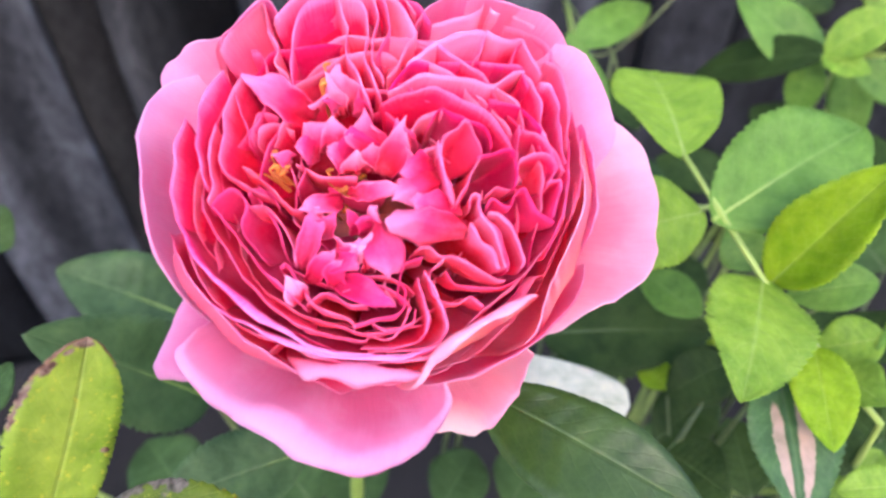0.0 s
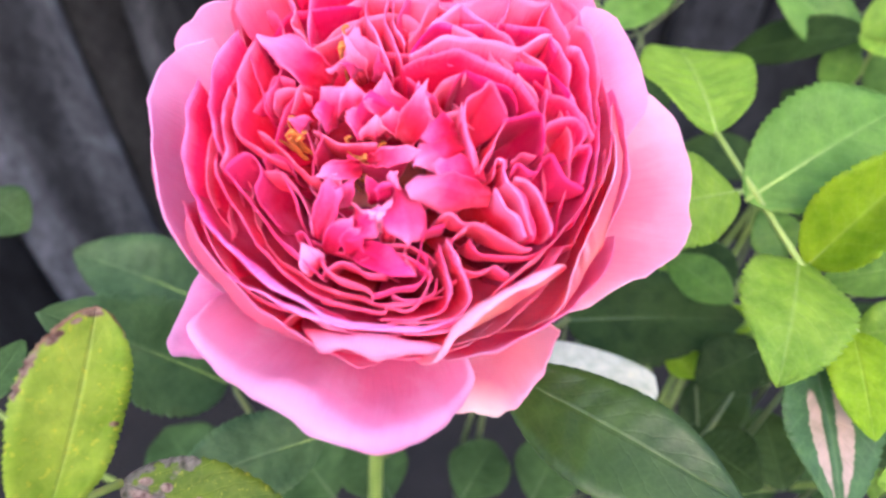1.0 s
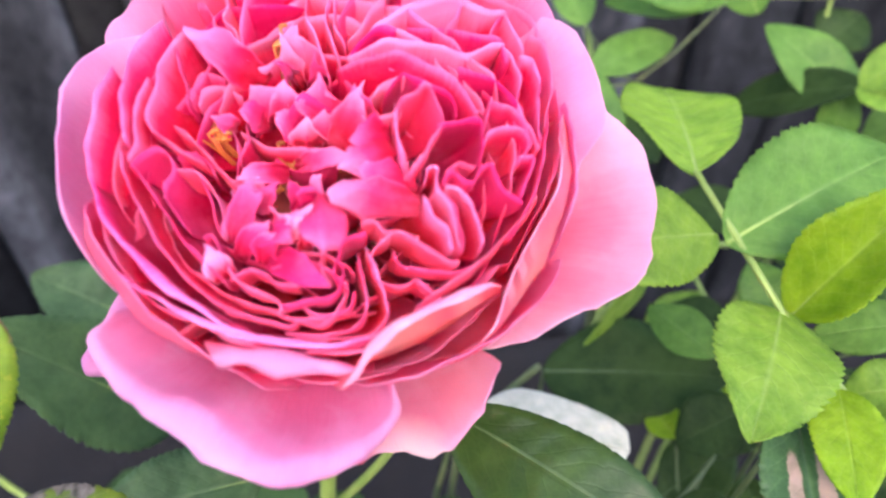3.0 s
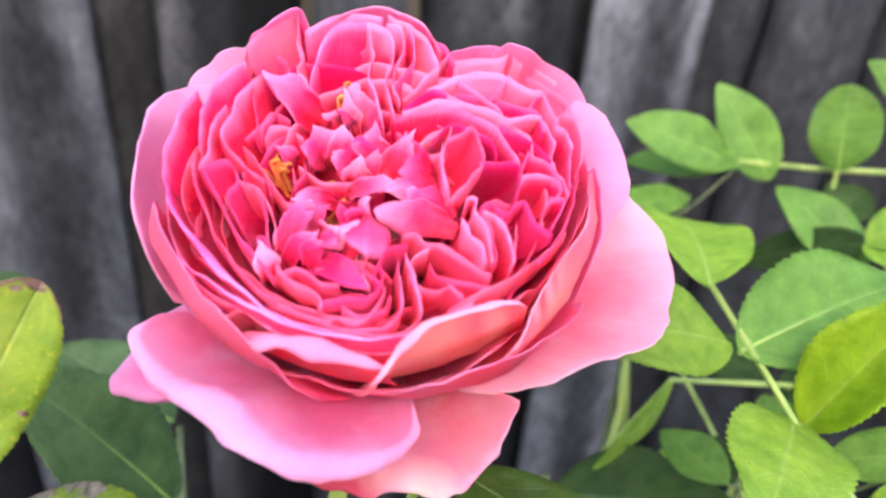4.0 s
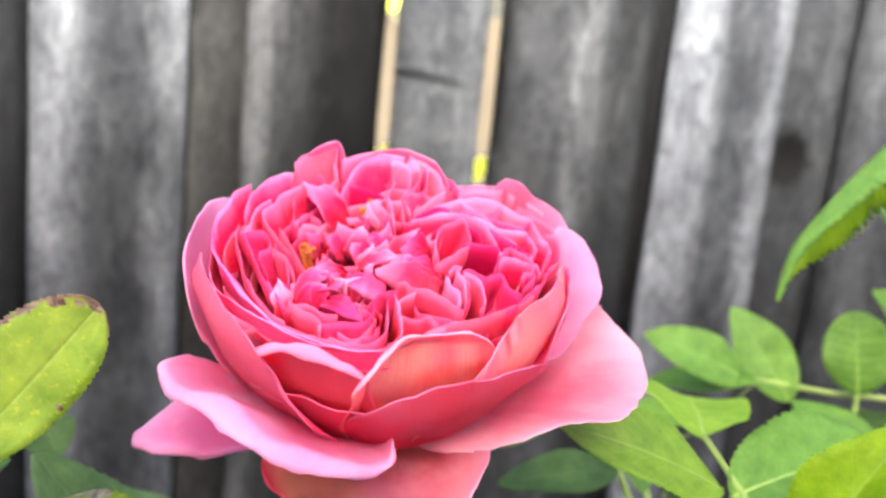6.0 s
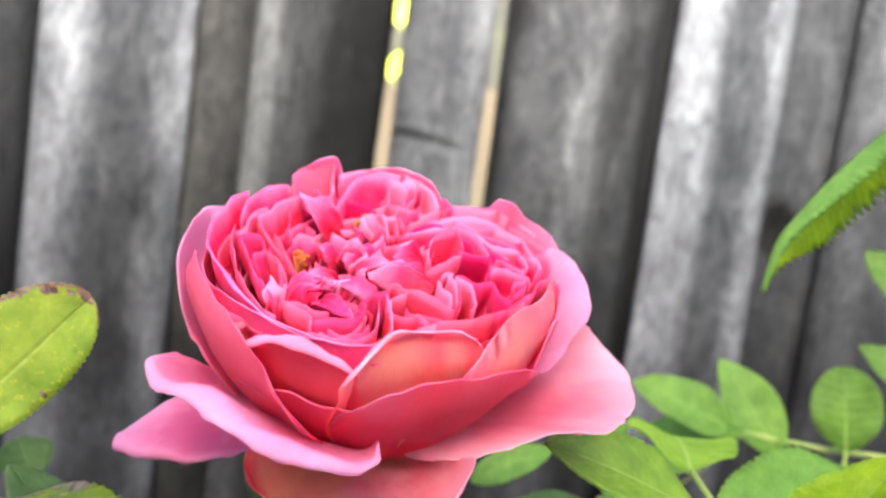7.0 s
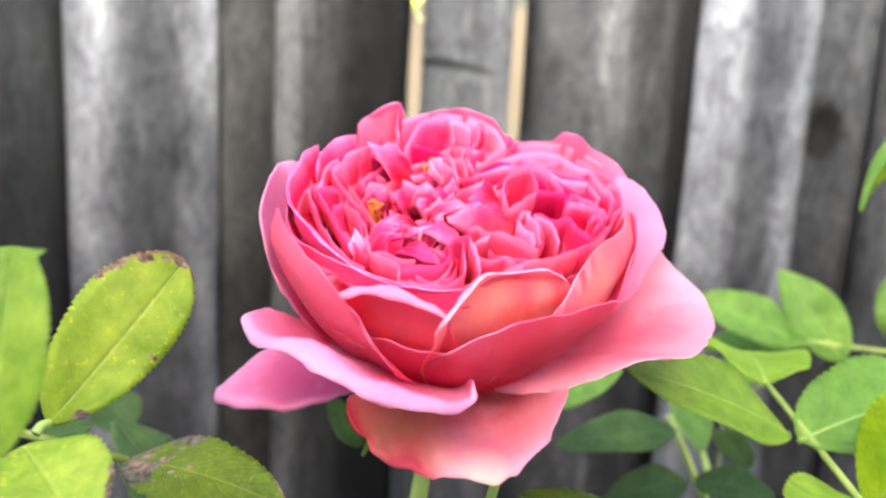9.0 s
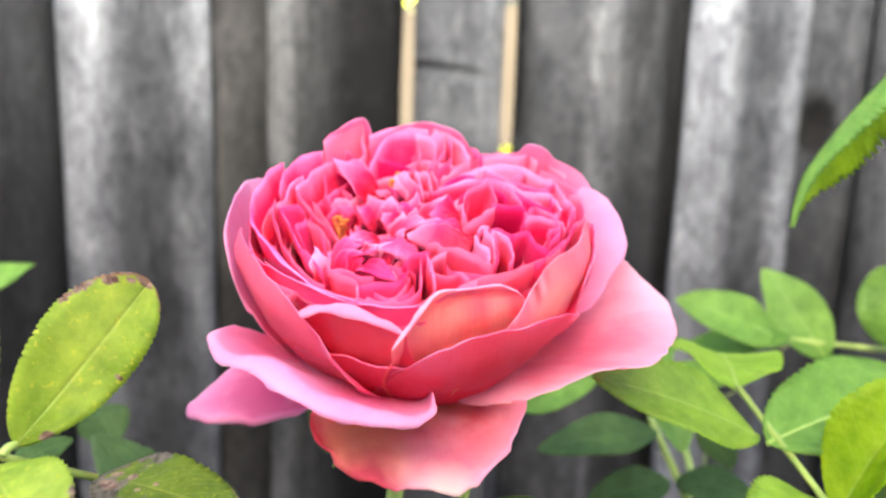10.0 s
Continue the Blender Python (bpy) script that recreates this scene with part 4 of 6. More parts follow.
petal('inner', ((-177, 24.6, 47.1), (-177, 22.0, 45.0), (-169, 19.7, 43.1), (-155, 19.7, 43.9), (-142, 22.2, 46.7)), ruffle=0.4)
petal('inner', ((178, 24.7, 46.5), (173, 23.3, 45.3), (173, 21.4, 43.4), (176, 19.8, 42.1), (-179, 19.4, 41.8)), ruffle=0.4)
petal('inner', ((165, 25.4, 47.9), (167, 22.4, 45.0), (173, 19.5, 42.7), (-178, 17.0, 41.2), (-176, 14.7, 40.4)), lip=0.6, ruffle=0.4)
blade('heart', (177, 6.9, 38.4), (-174, 15.4, 42.7), 4.1, (0.06, -0.37, 0.93), blunt=0.40, belly=0.5, calm=0.6)
blade('heart', (-141, 21.6, 41.5), (-170, 12.7, 42.6), 4.5, (0.04, -0.37, 0.93), blunt=0.48, calm=0.6)
blade('heart', (-164, 12.9, 36.9), (-171, 11.4, 42.6), 3.6, (0.03, -0.37, 0.93), blunt=0.40, calm=0.8)
blade('heart', (-153, 14.3, 39.0), (-153, 8.9, 44.3), 4.6, (0.01, -0.36, 0.93), blunt=0.64, calm=0.8)
blade('heart', (-134, 22.8, 42.2), (-130, 15.5, 47.2), 4.1, (0.02, -0.32, 0.95), blunt=0.48, calm=0.6)
petal('inner', ((149, 18.7, 40.1), (153, 17.4, 39.5), (161, 16.3, 39.1), (169, 15.5, 39.1)), ruffle=0.4)
petal('inner', ((-145, 25.2, 47.8), (-145, 23.6, 47.2), (-138, 24.3, 47.6), (-131, 25.9, 47.7), (-125, 27.2, 47.7)), ruffle=0.4)
blade('heart', (-133, 26.4, 41.8), (-140, 26.0, 50.0), 5.1, (0.10, -0.29, 0.95), blunt=0.48, calm=0.8)
petal('inner', ((-127, 27.8, 47.7), (-124, 24.9, 47.7), (-117, 24.5, 47.8), (-111, 25.2, 48.0), (-103, 25.2, 48.4)), ruffle=0.4)
petal('inner', ((-130, 26.4, 48.7), (-125, 27.4, 48.7), (-118, 27.9, 48.6), (-112, 27.8, 48.7), (-108, 28.8, 48.6), (-108, 30.1, 48.3)), ruffle=0.4)
petal('inner', ((-108, 29.0, 48.5), (-101, 27.8, 49.1), (-93, 27.5, 49.7), (-89, 26.0, 50.3), (-87, 23.7, 50.6), (-89, 21.5, 50.5)), ruffle=0.4)
blade('heart', (-121, 20.6, 44.3), (-92, 25.4, 48.6), 4.9, (-0.04, -0.23, 0.97), blunt=0.40, belly=0.5, calm=0.5)
blade('heart', (-96, 8.2, 44.3), (-94, 21.1, 51.2), 7.7, (-0.04, -0.26, 0.96), blunt=0.24, belly=0.62, calm=0.5, fold=-0.4)
blade('heart', (-43, 20.0, 50.2), (-90, 9.8, 50.1), 6.6, (-0.05, -0.34, 0.94), blunt=0.32, belly=0.6, calm=1.0, fold=-0.6)
blade('heart', (-34, 17.4, 48.9), (-57, 8.6, 51.4), 6.1, (-0.09, -0.36, 0.93), blunt=0.32, belly=0.5, calm=1.0, fold=-0.3)
blade('heart', (-12, 12.2, 47.7), (-66, 5.9, 50.0), 7.1, (-0.07, -0.36, 0.93), blunt=0.32, belly=0.6, calm=1.0, fold=-0.5)
blade('heart', (1, 11.2, 47.4), (1, 4.5, 49.7), 7.1, (-0.08, -0.40, 0.91), blunt=0.32, belly=0.6, calm=0.6)
blade('heart', (175, 3.9, 40.9), (-37, 4.6, 50.0), 3.6, (-0.08, -0.38, 0.92), blunt=0.40, calm=1.0)
blade('heart', (173, 4.7, 40.4), (-27, 3.0, 49.1), 3.1, (-0.07, -0.39, 0.92), blunt=0.40, calm=1.0)
blade('heart', (-122, 9.5, 40.2), (-143, 7.8, 45.3), 3.1, (-0.01, -0.36, 0.93), blunt=0.40, calm=1.0)
blade('heart', (-109, 9.1, 41.4), (-122, 7.0, 47.0), 3.6, (-0.02, -0.35, 0.94), blunt=0.24, calm=1.0)
blade('heart', (-107, 6.9, 41.1), (-90, 5.7, 48.8), 3.6, (-0.05, -0.36, 0.93), blunt=0.40, calm=1.0)
blade('heart', (-129, 14.3, 41.0), (-109, 14.6, 49.4), 6.1, (-0.02, -0.31, 0.95), blunt=0.32, calm=1.0)
blade('heart', (-127, 16.7, 41.8), (-110, 19.5, 50.0), 5.1, (-0.00, -0.28, 0.96), blunt=0.32, calm=1.0)
blade('heart', (-105, 17.6, 44.1), (-106, 11.9, 49.3), 4.1, (-0.03, -0.32, 0.95), blunt=0.32, calm=1.0)
petal('inner', ((18, 13.4, 52.8), (-2, 12.6, 53.0), (-21, 14.0, 52.8), (-33, 15.6, 52.8), (-37, 15.7, 52.8)), ruffle=0.4)
petal('inner', ((-1, 20.1, 52.7), (-8, 18.6, 52.9), (-17, 17.9, 52.8), (-27, 16.9, 52.9), (-37, 16.5, 52.9)), ruffle=0.4)
petal('inner', ((-34, 18.8, 52.0), (-24, 18.5, 51.8), (-23, 20.0, 51.6), (-31, 20.6, 51.9), (-36, 22.4, 52.1)), ruffle=0.4)
petal('inner', ((-42, 20.3, 53.2), (-46, 23.7, 53.5), (-48, 26.7, 53.8), (-52, 29.9, 53.5)), ruffle=0.4)
petal('inner', ((-36, 20.8, 54.1), (-39, 23.9, 54.3), (-44, 27.0, 54.7), (-50, 30.4, 54.4)), ruffle=0.4)
petal('inner', ((-36, 22.4, 54.1), (-39, 25.0, 54.3), (-44, 27.7, 54.6), (-48, 30.0, 54.5), (-51, 31.0, 54.2)), ruffle=0.4)
petal('inner', ((-33, 22.6, 53.9), (-32, 25.0, 53.6), (-36, 27.9, 54.0), (-41, 30.7, 54.2), (-44, 32.6, 53.8), (-47, 32.9, 53.4)), lip=1, ruffle=0.4)
petal('inner', ((-31, 21.5, 52.8), (-24, 22.6, 52.2), (-26, 24.3, 52.1), (-25, 26.3, 51.8), (-18, 27.1, 51.0), (-15, 28.6, 50.5), (-19, 29.8, 50.8), (-24, 31.5, 51.3), (-25, 33.7, 51.3), (-26, 35.1, 51.2)), ruffle=0.4)
petal('inner', ((-21, 21.2, 49.4), (-15, 23.0, 48.8), (-15, 25.4, 48.2), (-14, 27.7, 47.6)), ruffle=0.4)
petal('ring', ((-9, 27.5, 50.9), (-4, 28.2, 51.1), (-1, 31.9, 50.1), (-2, 34.2, 49.6), (-7, 35.1, 50.0), (-11, 34.0, 50.4), (-15, 32.5, 50.5)), ruffle=0.4)
petal('ring', ((-13, 32.9, 51.4), (-12, 35.4, 51.3), (-16, 35.2, 51.6), (-22, 34.4, 52.0), (-25, 34.5, 52.2)), ruffle=0.4)
petal('inner', ((-75, 17.0, 52.3), (-68, 17.6, 52.8), (-66, 20.3, 53.1), (-61, 22.1, 53.8), (-58, 24.6, 54.3), (-57, 27.9, 54.7), (-55, 30.6, 54.4), (-53, 31.7, 54.0)), lip=0.8, ruffle=0.4)
petal('inner', ((-73, 18.9, 51.5), (-83, 18.5, 50.9), (-89, 21.5, 50.5), (-91, 24.3, 50.3), (-89, 25.6, 50.3)), ruffle=0.4)
petal('inner', ((-66, 22.9, 50.4), (-67, 25.4, 50.5), (-64, 27.4, 51.1), (-59, 29.7, 51.5), (-55, 31.6, 51.1), (-51, 32.9, 50.4), (-47, 33.3, 50.3)), ruffle=0.4)
petal('inner', ((-80, 21.7, 52.0), (-81, 24.8, 52.0), (-81, 27.9, 51.7), (-82, 30.4, 50.8), (-85, 32.3, 49.7), (-89, 32.8, 48.9), (-97, 32.6, 48.6), (-105, 32.7, 48.5)), lip=1.4, ruffle=0.4)
petal('inner', ((-76, 21.7, 52.3), (-76, 25.3, 52.5), (-76, 29.8, 52.1), (-77, 32.1, 51.2), (-81, 33.7, 49.8), (-86, 33.8, 48.8), (-94, 33.4, 48.3), (-103, 33.5, 48.2)), lip=1.2, ruffle=0.4)
petal('inner', ((-65, 21.4, 52.3), (-71, 21.2, 51.8), (-76, 22.5, 51.3), (-77, 25.5, 51.4), (-75, 28.0, 51.6), (-70, 29.6, 52.2), (-66, 29.9, 52.9), (-64, 32.7, 52.8)), ruffle=0.4)
petal('inner', ((-86, 24.8, 49.6), (-88, 27.7, 49.0), (-93, 30.4, 47.7), (-97, 31.2, 47.2), (-103, 30.2, 47.3), (-105, 31.3, 47.0), (-114, 31.4, 47.0), (-124, 32.1, 47.1)), ruffle=0.4)
petal('inner', ((-85, 15.4, 49.5), (-96, 20.9, 49.0), (-92, 24.6, 49.2)), ruffle=0.4)
petal('ring', ((-70, 33.8, 51.4), (-61, 33.3, 52.7), (-51, 33.5, 52.0), (-41, 34.3, 51.8), (-31, 35.9, 51.1), (-23, 37.3, 50.7)), tint='cup', depth=28, inward=0.5, ruffle=0.4)
petal('ring', ((-58, 36.5, 47.8), (-47, 37.5, 46.3), (-37, 37.3, 47.4), (-26, 37.9, 47.6), (-17, 38.9, 47.3), (-10, 39.5, 46.8)), tint='cup', depth=28, inward=0.5, ruffle=0.4)
petal('ring', ((5, 40.4, 46.4), (-5, 38.3, 49.2), (-16, 36.9, 50.5), (-25, 36.5, 50.9), (-38, 35.4, 51.3)), ruffle=0.4)
petal('ring', ((29, 46.8, 42.9), (26, 48.3, 42.7), (20, 47.0, 42.9), (14, 44.5, 43.9), (7, 41.0, 45.9), (-1, 39.1, 48.2)), lip=0.5, tint='side', ruffle=0.4)
petal('ring', ((14, 44.9, 42.8), (7, 43.8, 44.2), (-2, 41.7, 46.9), (-13, 39.7, 49.0), (-22, 38.7, 49.4)), lip=0.5, tint='side', ruffle=0.4)
petal('ring', ((24, 41.3, 44.6), (22, 43.4, 44.3), (16, 42.3, 45.0), (9, 39.5, 46.9), (2, 38.0, 48.9), (-6, 37.4, 50.5)), lip=0.8, ruffle=0.4)
petal('ring', ((30, 40.7, 43.9), (24, 40.4, 43.7), (16, 38.2, 44.9), (8, 35.5, 47.5), (-1, 35.8, 49.0), (-9, 36.4, 50.1)), ruffle=0.4)
petal('inner', ((77, 16.9, 45.9), (64, 19.9, 46.6), (49, 22.4, 49.2), (33, 21.6, 53.0), (22, 23.2, 53.7), (15, 25.2, 52.7), (5, 26.1, 52.7), (-0, 26.5, 52.7)), lip=1.2, ruffle=0.4)
petal('inner', ((36, 14.0, 49.4), (38, 18.9, 50.1), (28, 19.4, 52.4), (20, 20.8, 53.0), (15, 22.6, 52.2), (8, 23.2, 51.6), (3, 22.9, 51.3)), ruffle=0.4)
petal('inner', ((-3, 19.2, 53.9), (-1, 21.8, 53.3), (-0, 26.5, 52.7), (-7, 26.8, 52.2), (-16, 26.6, 51.9)), ruffle=0.4)
petal('inner', ((-35, 15.5, 53.8), (-8, 12.7, 53.9), (15, 13.5, 54.1), (17, 16.8, 55.2), (18, 19.5, 55.4), (7, 19.8, 54.6), (-1, 20.4, 53.7)), lip=0.6, ruffle=0.4)
petal('inner', ((17, 8.4, 48.3), (45, 10.1, 46.0), (48, 15.2, 45.8), (42, 17.9, 47.7), (35, 19.3, 50.0)), ruffle=0.4)
petal('inner', ((21, 9.4, 48.5), (18, 12.3, 50.2), (15, 14.2, 51.4)), ruffle=0.4)
petal('ring', ((73, 20.4, 45.2), (59, 24.9, 46.7), (48, 26.4, 48.1), (38, 29.2, 48.2), (32, 30.8, 47.4), (31, 34.9, 45.5), (31, 39.1, 44.3), (30, 41.1, 43.9)), ruffle=0.4)
petal('ring', ((66, 26.8, 46.4), (60, 30.9, 47.2), (53, 36.5, 47.4), (46, 40.9, 46.4), (44, 38.0, 46.3), (43, 33.8, 46.8)), ruffle=0.4)
petal('ring', ((73, 20.6, 45.2), (67, 25.1, 46.1), (63, 27.5, 46.7), (57, 28.2, 47.1)), ruffle=0.4)
petal('ring', ((46, 41.3, 46.3), (41, 42.6, 45.2), (38, 46.0, 44.1), (35, 45.9, 43.5), (31, 45.0, 43.2), (26, 44.2, 43.2)), ruffle=0.4)
petal('ring', ((35, 40.9, 43.4), (37, 44.0, 43.1), (37, 47.4, 42.6)), ruffle=0.4)
petal('ring', ((41, 34.6, 46.5), (36, 38.3, 45.1), (32, 41.0, 44.1), (30, 41.0, 43.8), (25, 39.5, 43.9)), ruffle=0.4)
petal('ring', ((26, 27.9, 49.3), (22, 32.2, 46.7), (17, 34.5, 46.0), (10, 35.2, 47.1), (6, 35.7, 47.7)), ruffle=0.4)
petal('ring', ((12, 31.0, 48.7), (4, 28.5, 51.1), (-4, 27.2, 51.3)), ruffle=0.4)
petal('ring', ((9, 30.4, 49.6), (7, 33.5, 48.4), (2, 34.9, 48.8), (-6, 35.2, 49.9), (-11, 33.8, 50.4)), ruffle=0.4)
petal('ring', ((54, 29.7, 46.4), (47, 31.9, 46.3), (41, 35.2, 45.4), (35, 38.2, 44.0)), ruffle=0.4)
petal('ring', ((61, 36.3, 48.9), (54, 40.0, 48.7), (50, 43.2, 48.1), (50, 47.6, 48.3), (47, 45.5, 47.4), (42, 48.5, 45.8), (37, 50.4, 44.1)), lip=0.5, tint='side', ruffle=0.4)
petal('ring', ((43, 44.9, 45.5), (38, 48.9, 43.4), (33, 50.7, 42.2), (28, 48.8, 42.6), (25, 48.4, 42.7)), lip=0.5, tint='side', ruffle=0.4)
petal('ring', ((-150, 38.3, 50.5), (-142, 36.8, 49.5), (-134, 36.0, 48.7), (-126, 35.5, 48.5), (-118, 35.1, 48.3), (-109, 34.7, 48.0), (-100, 34.8, 47.6), (-91, 34.7, 47.8), (-82, 35.1, 48.9)), lip=2, ruffle=0.4)
petal('ring', ((-97, 34.0, 48.0), (-88, 34.5, 48.2), (-79, 34.5, 49.7), (-71, 34.1, 51.9), (-63, 34.4, 53.2)), lip=0.5, tint='side', ruffle=0.4)
petal('ring', ((-122, 36.6, 46.2), (-114, 35.8, 45.9), (-103, 35.7, 45.4), (-94, 36.2, 44.9), (-88, 36.6, 45.0), (-81, 36.1, 46.5)), lip=1, ruffle=0.4)
petal('inner', ((-116, 23.4, 48.3), (-106, 21.5, 48.8), (-96, 22.2, 49.5), (-89, 24.5, 49.9), (-86, 26.8, 49.9)), ruffle=0.4)
petal('inner', ((-109, 19.4, 47.1), (-96, 19.4, 48.0), (-86, 21.5, 48.7), (-83, 24.1, 48.8)), ruffle=0.4)
petal('inner', ((-102, 28.1, 46.9), (-95, 29.6, 46.9), (-87, 28.9, 47.7), (-84, 26.5, 48.6)), ruffle=0.4)
blade('heart', (-115, 16.4, 44.1), (-115, 13.2, 48.5), 5.6, (-0.01, -0.32, 0.95), blunt=0.32, calm=0.8, fold=-0.3)
blade('heart', (-121, 21.8, 44.5), (-121, 17.4, 48.7), 5.1, (0.01, -0.30, 0.95), blunt=0.40, calm=0.8)
petal('inner', ((158, 9.6, 38.2), (178, 5.6, 40.1), (-136, 2.1, 42.7), (-33, 2.6, 44.8)), depth=12, ruffle=0.4)
petal('inner', ((147, 18.0, 39.3), (147, 13.4, 38.3), (145, 8.7, 39.2), (130, 4.6, 41.2)), depth=12, ruffle=0.4)
petal('inner', ((-159, 15.9, 37.6), (-136, 15.3, 40.4), (-118, 15.2, 42.5), (-103, 13.8, 43.8)), depth=12, ruffle=0.4)
petal('outer', ((-40, 36.0, 30.4), (-20, 37.5, 33.2), (0, 37.5, 36.0), (20, 37.5, 33.2), (40, 36.0, 30.4)), kind='cup', lip=0.5)
petal('outer', ((11, 36.0, 30.4), (31, 37.5, 33.2), (51, 37.5, 36.0), (71, 37.5, 33.2), (91, 36.0, 30.4)), kind='cup', lip=0.5)
petal('outer', ((62, 36.0, 30.4), (82, 37.5, 33.2), (102, 37.5, 36.0), (122, 37.5, 33.2), (142, 36.0, 30.4)), kind='cup', lip=0.5)
petal('outer', ((114, 36.0, 30.4), (134, 37.5, 33.2), (154, 37.5, 36.0), (174, 37.5, 33.2), (194, 36.0, 30.4)), kind='cup', lip=0.5)
petal('outer', ((165, 36.0, 30.4), (185, 37.5, 33.2), (205, 37.5, 36.0), (225, 37.5, 33.2), (245, 36.0, 30.4)), kind='cup', lip=0.5)
petal('outer', ((217, 36.0, 30.4), (237, 37.5, 33.2), (257, 37.5, 36.0), (277, 37.5, 33.2), (297, 36.0, 30.4)), kind='cup', lip=0.5)
petal('outer', ((268, 36.0, 30.4), (288, 37.5, 33.2), (308, 37.5, 36.0), (328, 37.5, 33.2), (348, 36.0, 30.4)), kind='cup', lip=0.5)


# shorter petals packed between the visible ones, down to the disc
_pack = random.Random(31)
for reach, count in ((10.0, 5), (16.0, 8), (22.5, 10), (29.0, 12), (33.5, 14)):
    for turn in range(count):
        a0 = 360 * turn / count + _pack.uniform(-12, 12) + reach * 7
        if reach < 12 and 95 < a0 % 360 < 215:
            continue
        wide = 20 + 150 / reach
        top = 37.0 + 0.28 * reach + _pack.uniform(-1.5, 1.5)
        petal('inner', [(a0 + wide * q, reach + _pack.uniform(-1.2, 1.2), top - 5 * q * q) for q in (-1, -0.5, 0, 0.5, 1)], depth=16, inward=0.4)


# receptacle, sepals, stamens
def build_rose_core():
    rows, cols = 12, 20
    verts, faces = [], []
    for j in range(rows):
        s = j / (rows - 1)
        r = (2.2 + 6.5 * math.sin(s * math.pi * 0.62) ** 1.2) * 0.001
        for i in range(cols):
            a = 2 * math.pi * i / cols
            verts.append((r * math.cos(a), r * math.sin(a), (-9 + 13 * s) * 0.001))
    for j in range(rows - 1):
        for i in range(cols):
            faces.append((j * cols + i, j * cols + (i + 1) % cols, (j + 1) * cols + (i + 1) % cols, (j + 1) * cols + i))
    faces.append(tuple(range(cols - 1, -1, -1)))
    faces.append(tuple((rows - 1) * cols + i for i in range(cols)))
    mesh_object("receptacle", verts, faces, STEM_GREEN, parent=rose)
    for k in range(5):
        a = radians(72 * k + 20)
        grid = []
        for j in range(14):
            s = j / 13
            w = 4.2 * (1 - s) ** 0.8 * (0.35 + s * 1.5 if s < 0.35 else 0.9) + 0.2
            r, h = 6 + 26 * s, 2 - 12 * s * s
            row = []
            for i in range(5):
                q = (i - 2) / 2 * w
                row.append((r * math.cos(a) - q * math.sin(a), r * math.sin(a) + q * math.cos(a), h - abs(i - 2) * 0.3))
            grid.append(row)
        v, f = thick_sheet(np.array(grid) * 0.001, 0.0005)
        uvs = np.stack(np.meshgrid(np.linspace(0, 1, 5), np.linspace(0, 1, 14)), -1).reshape(-1, 2)
        mesh_object("sepal", v, f, LEAF_GREEN, np.vstack([uvs, uvs]), rose)
    verts, faces = [], []
    for j in range(9):
        s = j / 8
        for i in range(24):
            a = 2 * math.pi * i / 24
            r = (1 + 21 * s) * 0.001
            verts.append((r * math.cos(a), r * math.sin(a), (27 - 9 * s * s + 1.2 * noise.noise(Vector((s * 5, a * 2, 1)))) * 0.001))
    for j in range(8):
        for i in range(24):
            faces.append((j * 24 + i, j * 24 + (i + 1) % 24, (j + 1) * 24 + (i + 1) % 24, (j + 1) * 24 + i))
    faces.append(tuple(range(24)))
    mesh_object("disc", verts, faces, DISC, parent=rose)
    rnd = random.Random(5)
    for cx, cy, spread, top0, count in ((-6, 3, 5.0, 33, 24), (-20, 8, 2.0, 40, 9), (-6.5, 25.0, 2.0, 42, 6)):
        for k in range(count):
            a, r = rnd.uniform(0, 6.283), rnd.uniform(0.2, spread)
            x, y = r * math.cos(a) + cx, r * math.sin(a) + cy
            top = top0 + rnd.uniform(-2.5, 2.5)
            bx, by = rnd.uniform(-3, 3), rnd.uniform(-3, 3)
            tip = (x + bx, y + by, top)
            path = [(x * 0.8, y * 0.8, top - 10), (x * 0.95, y * 0.95, top - 3), (x + bx * 0.4, y + by * 0.4, top + 0.8), tip]
            v, f = tube(np.array(path) * 0.001, (0.00034, 0.00026), 5, 9)
            ob = mesh_object("stamen", v, f, STAMEN, parent=rose)
            v, f = tube(np.array([tip, (tip[0] + 0.5, tip[1] + 0.2, top + 0.5), (tip[0] + 1.2, tip[1] + 0.3, top + 0.2)]) * 0.001, (0.0005, 0.0004), 6, 5)
            mesh_object("anther", v, f, ANTHER, parent=ob)


build_rose_core()

# ======== leaves and shoots ========
FEET = {}


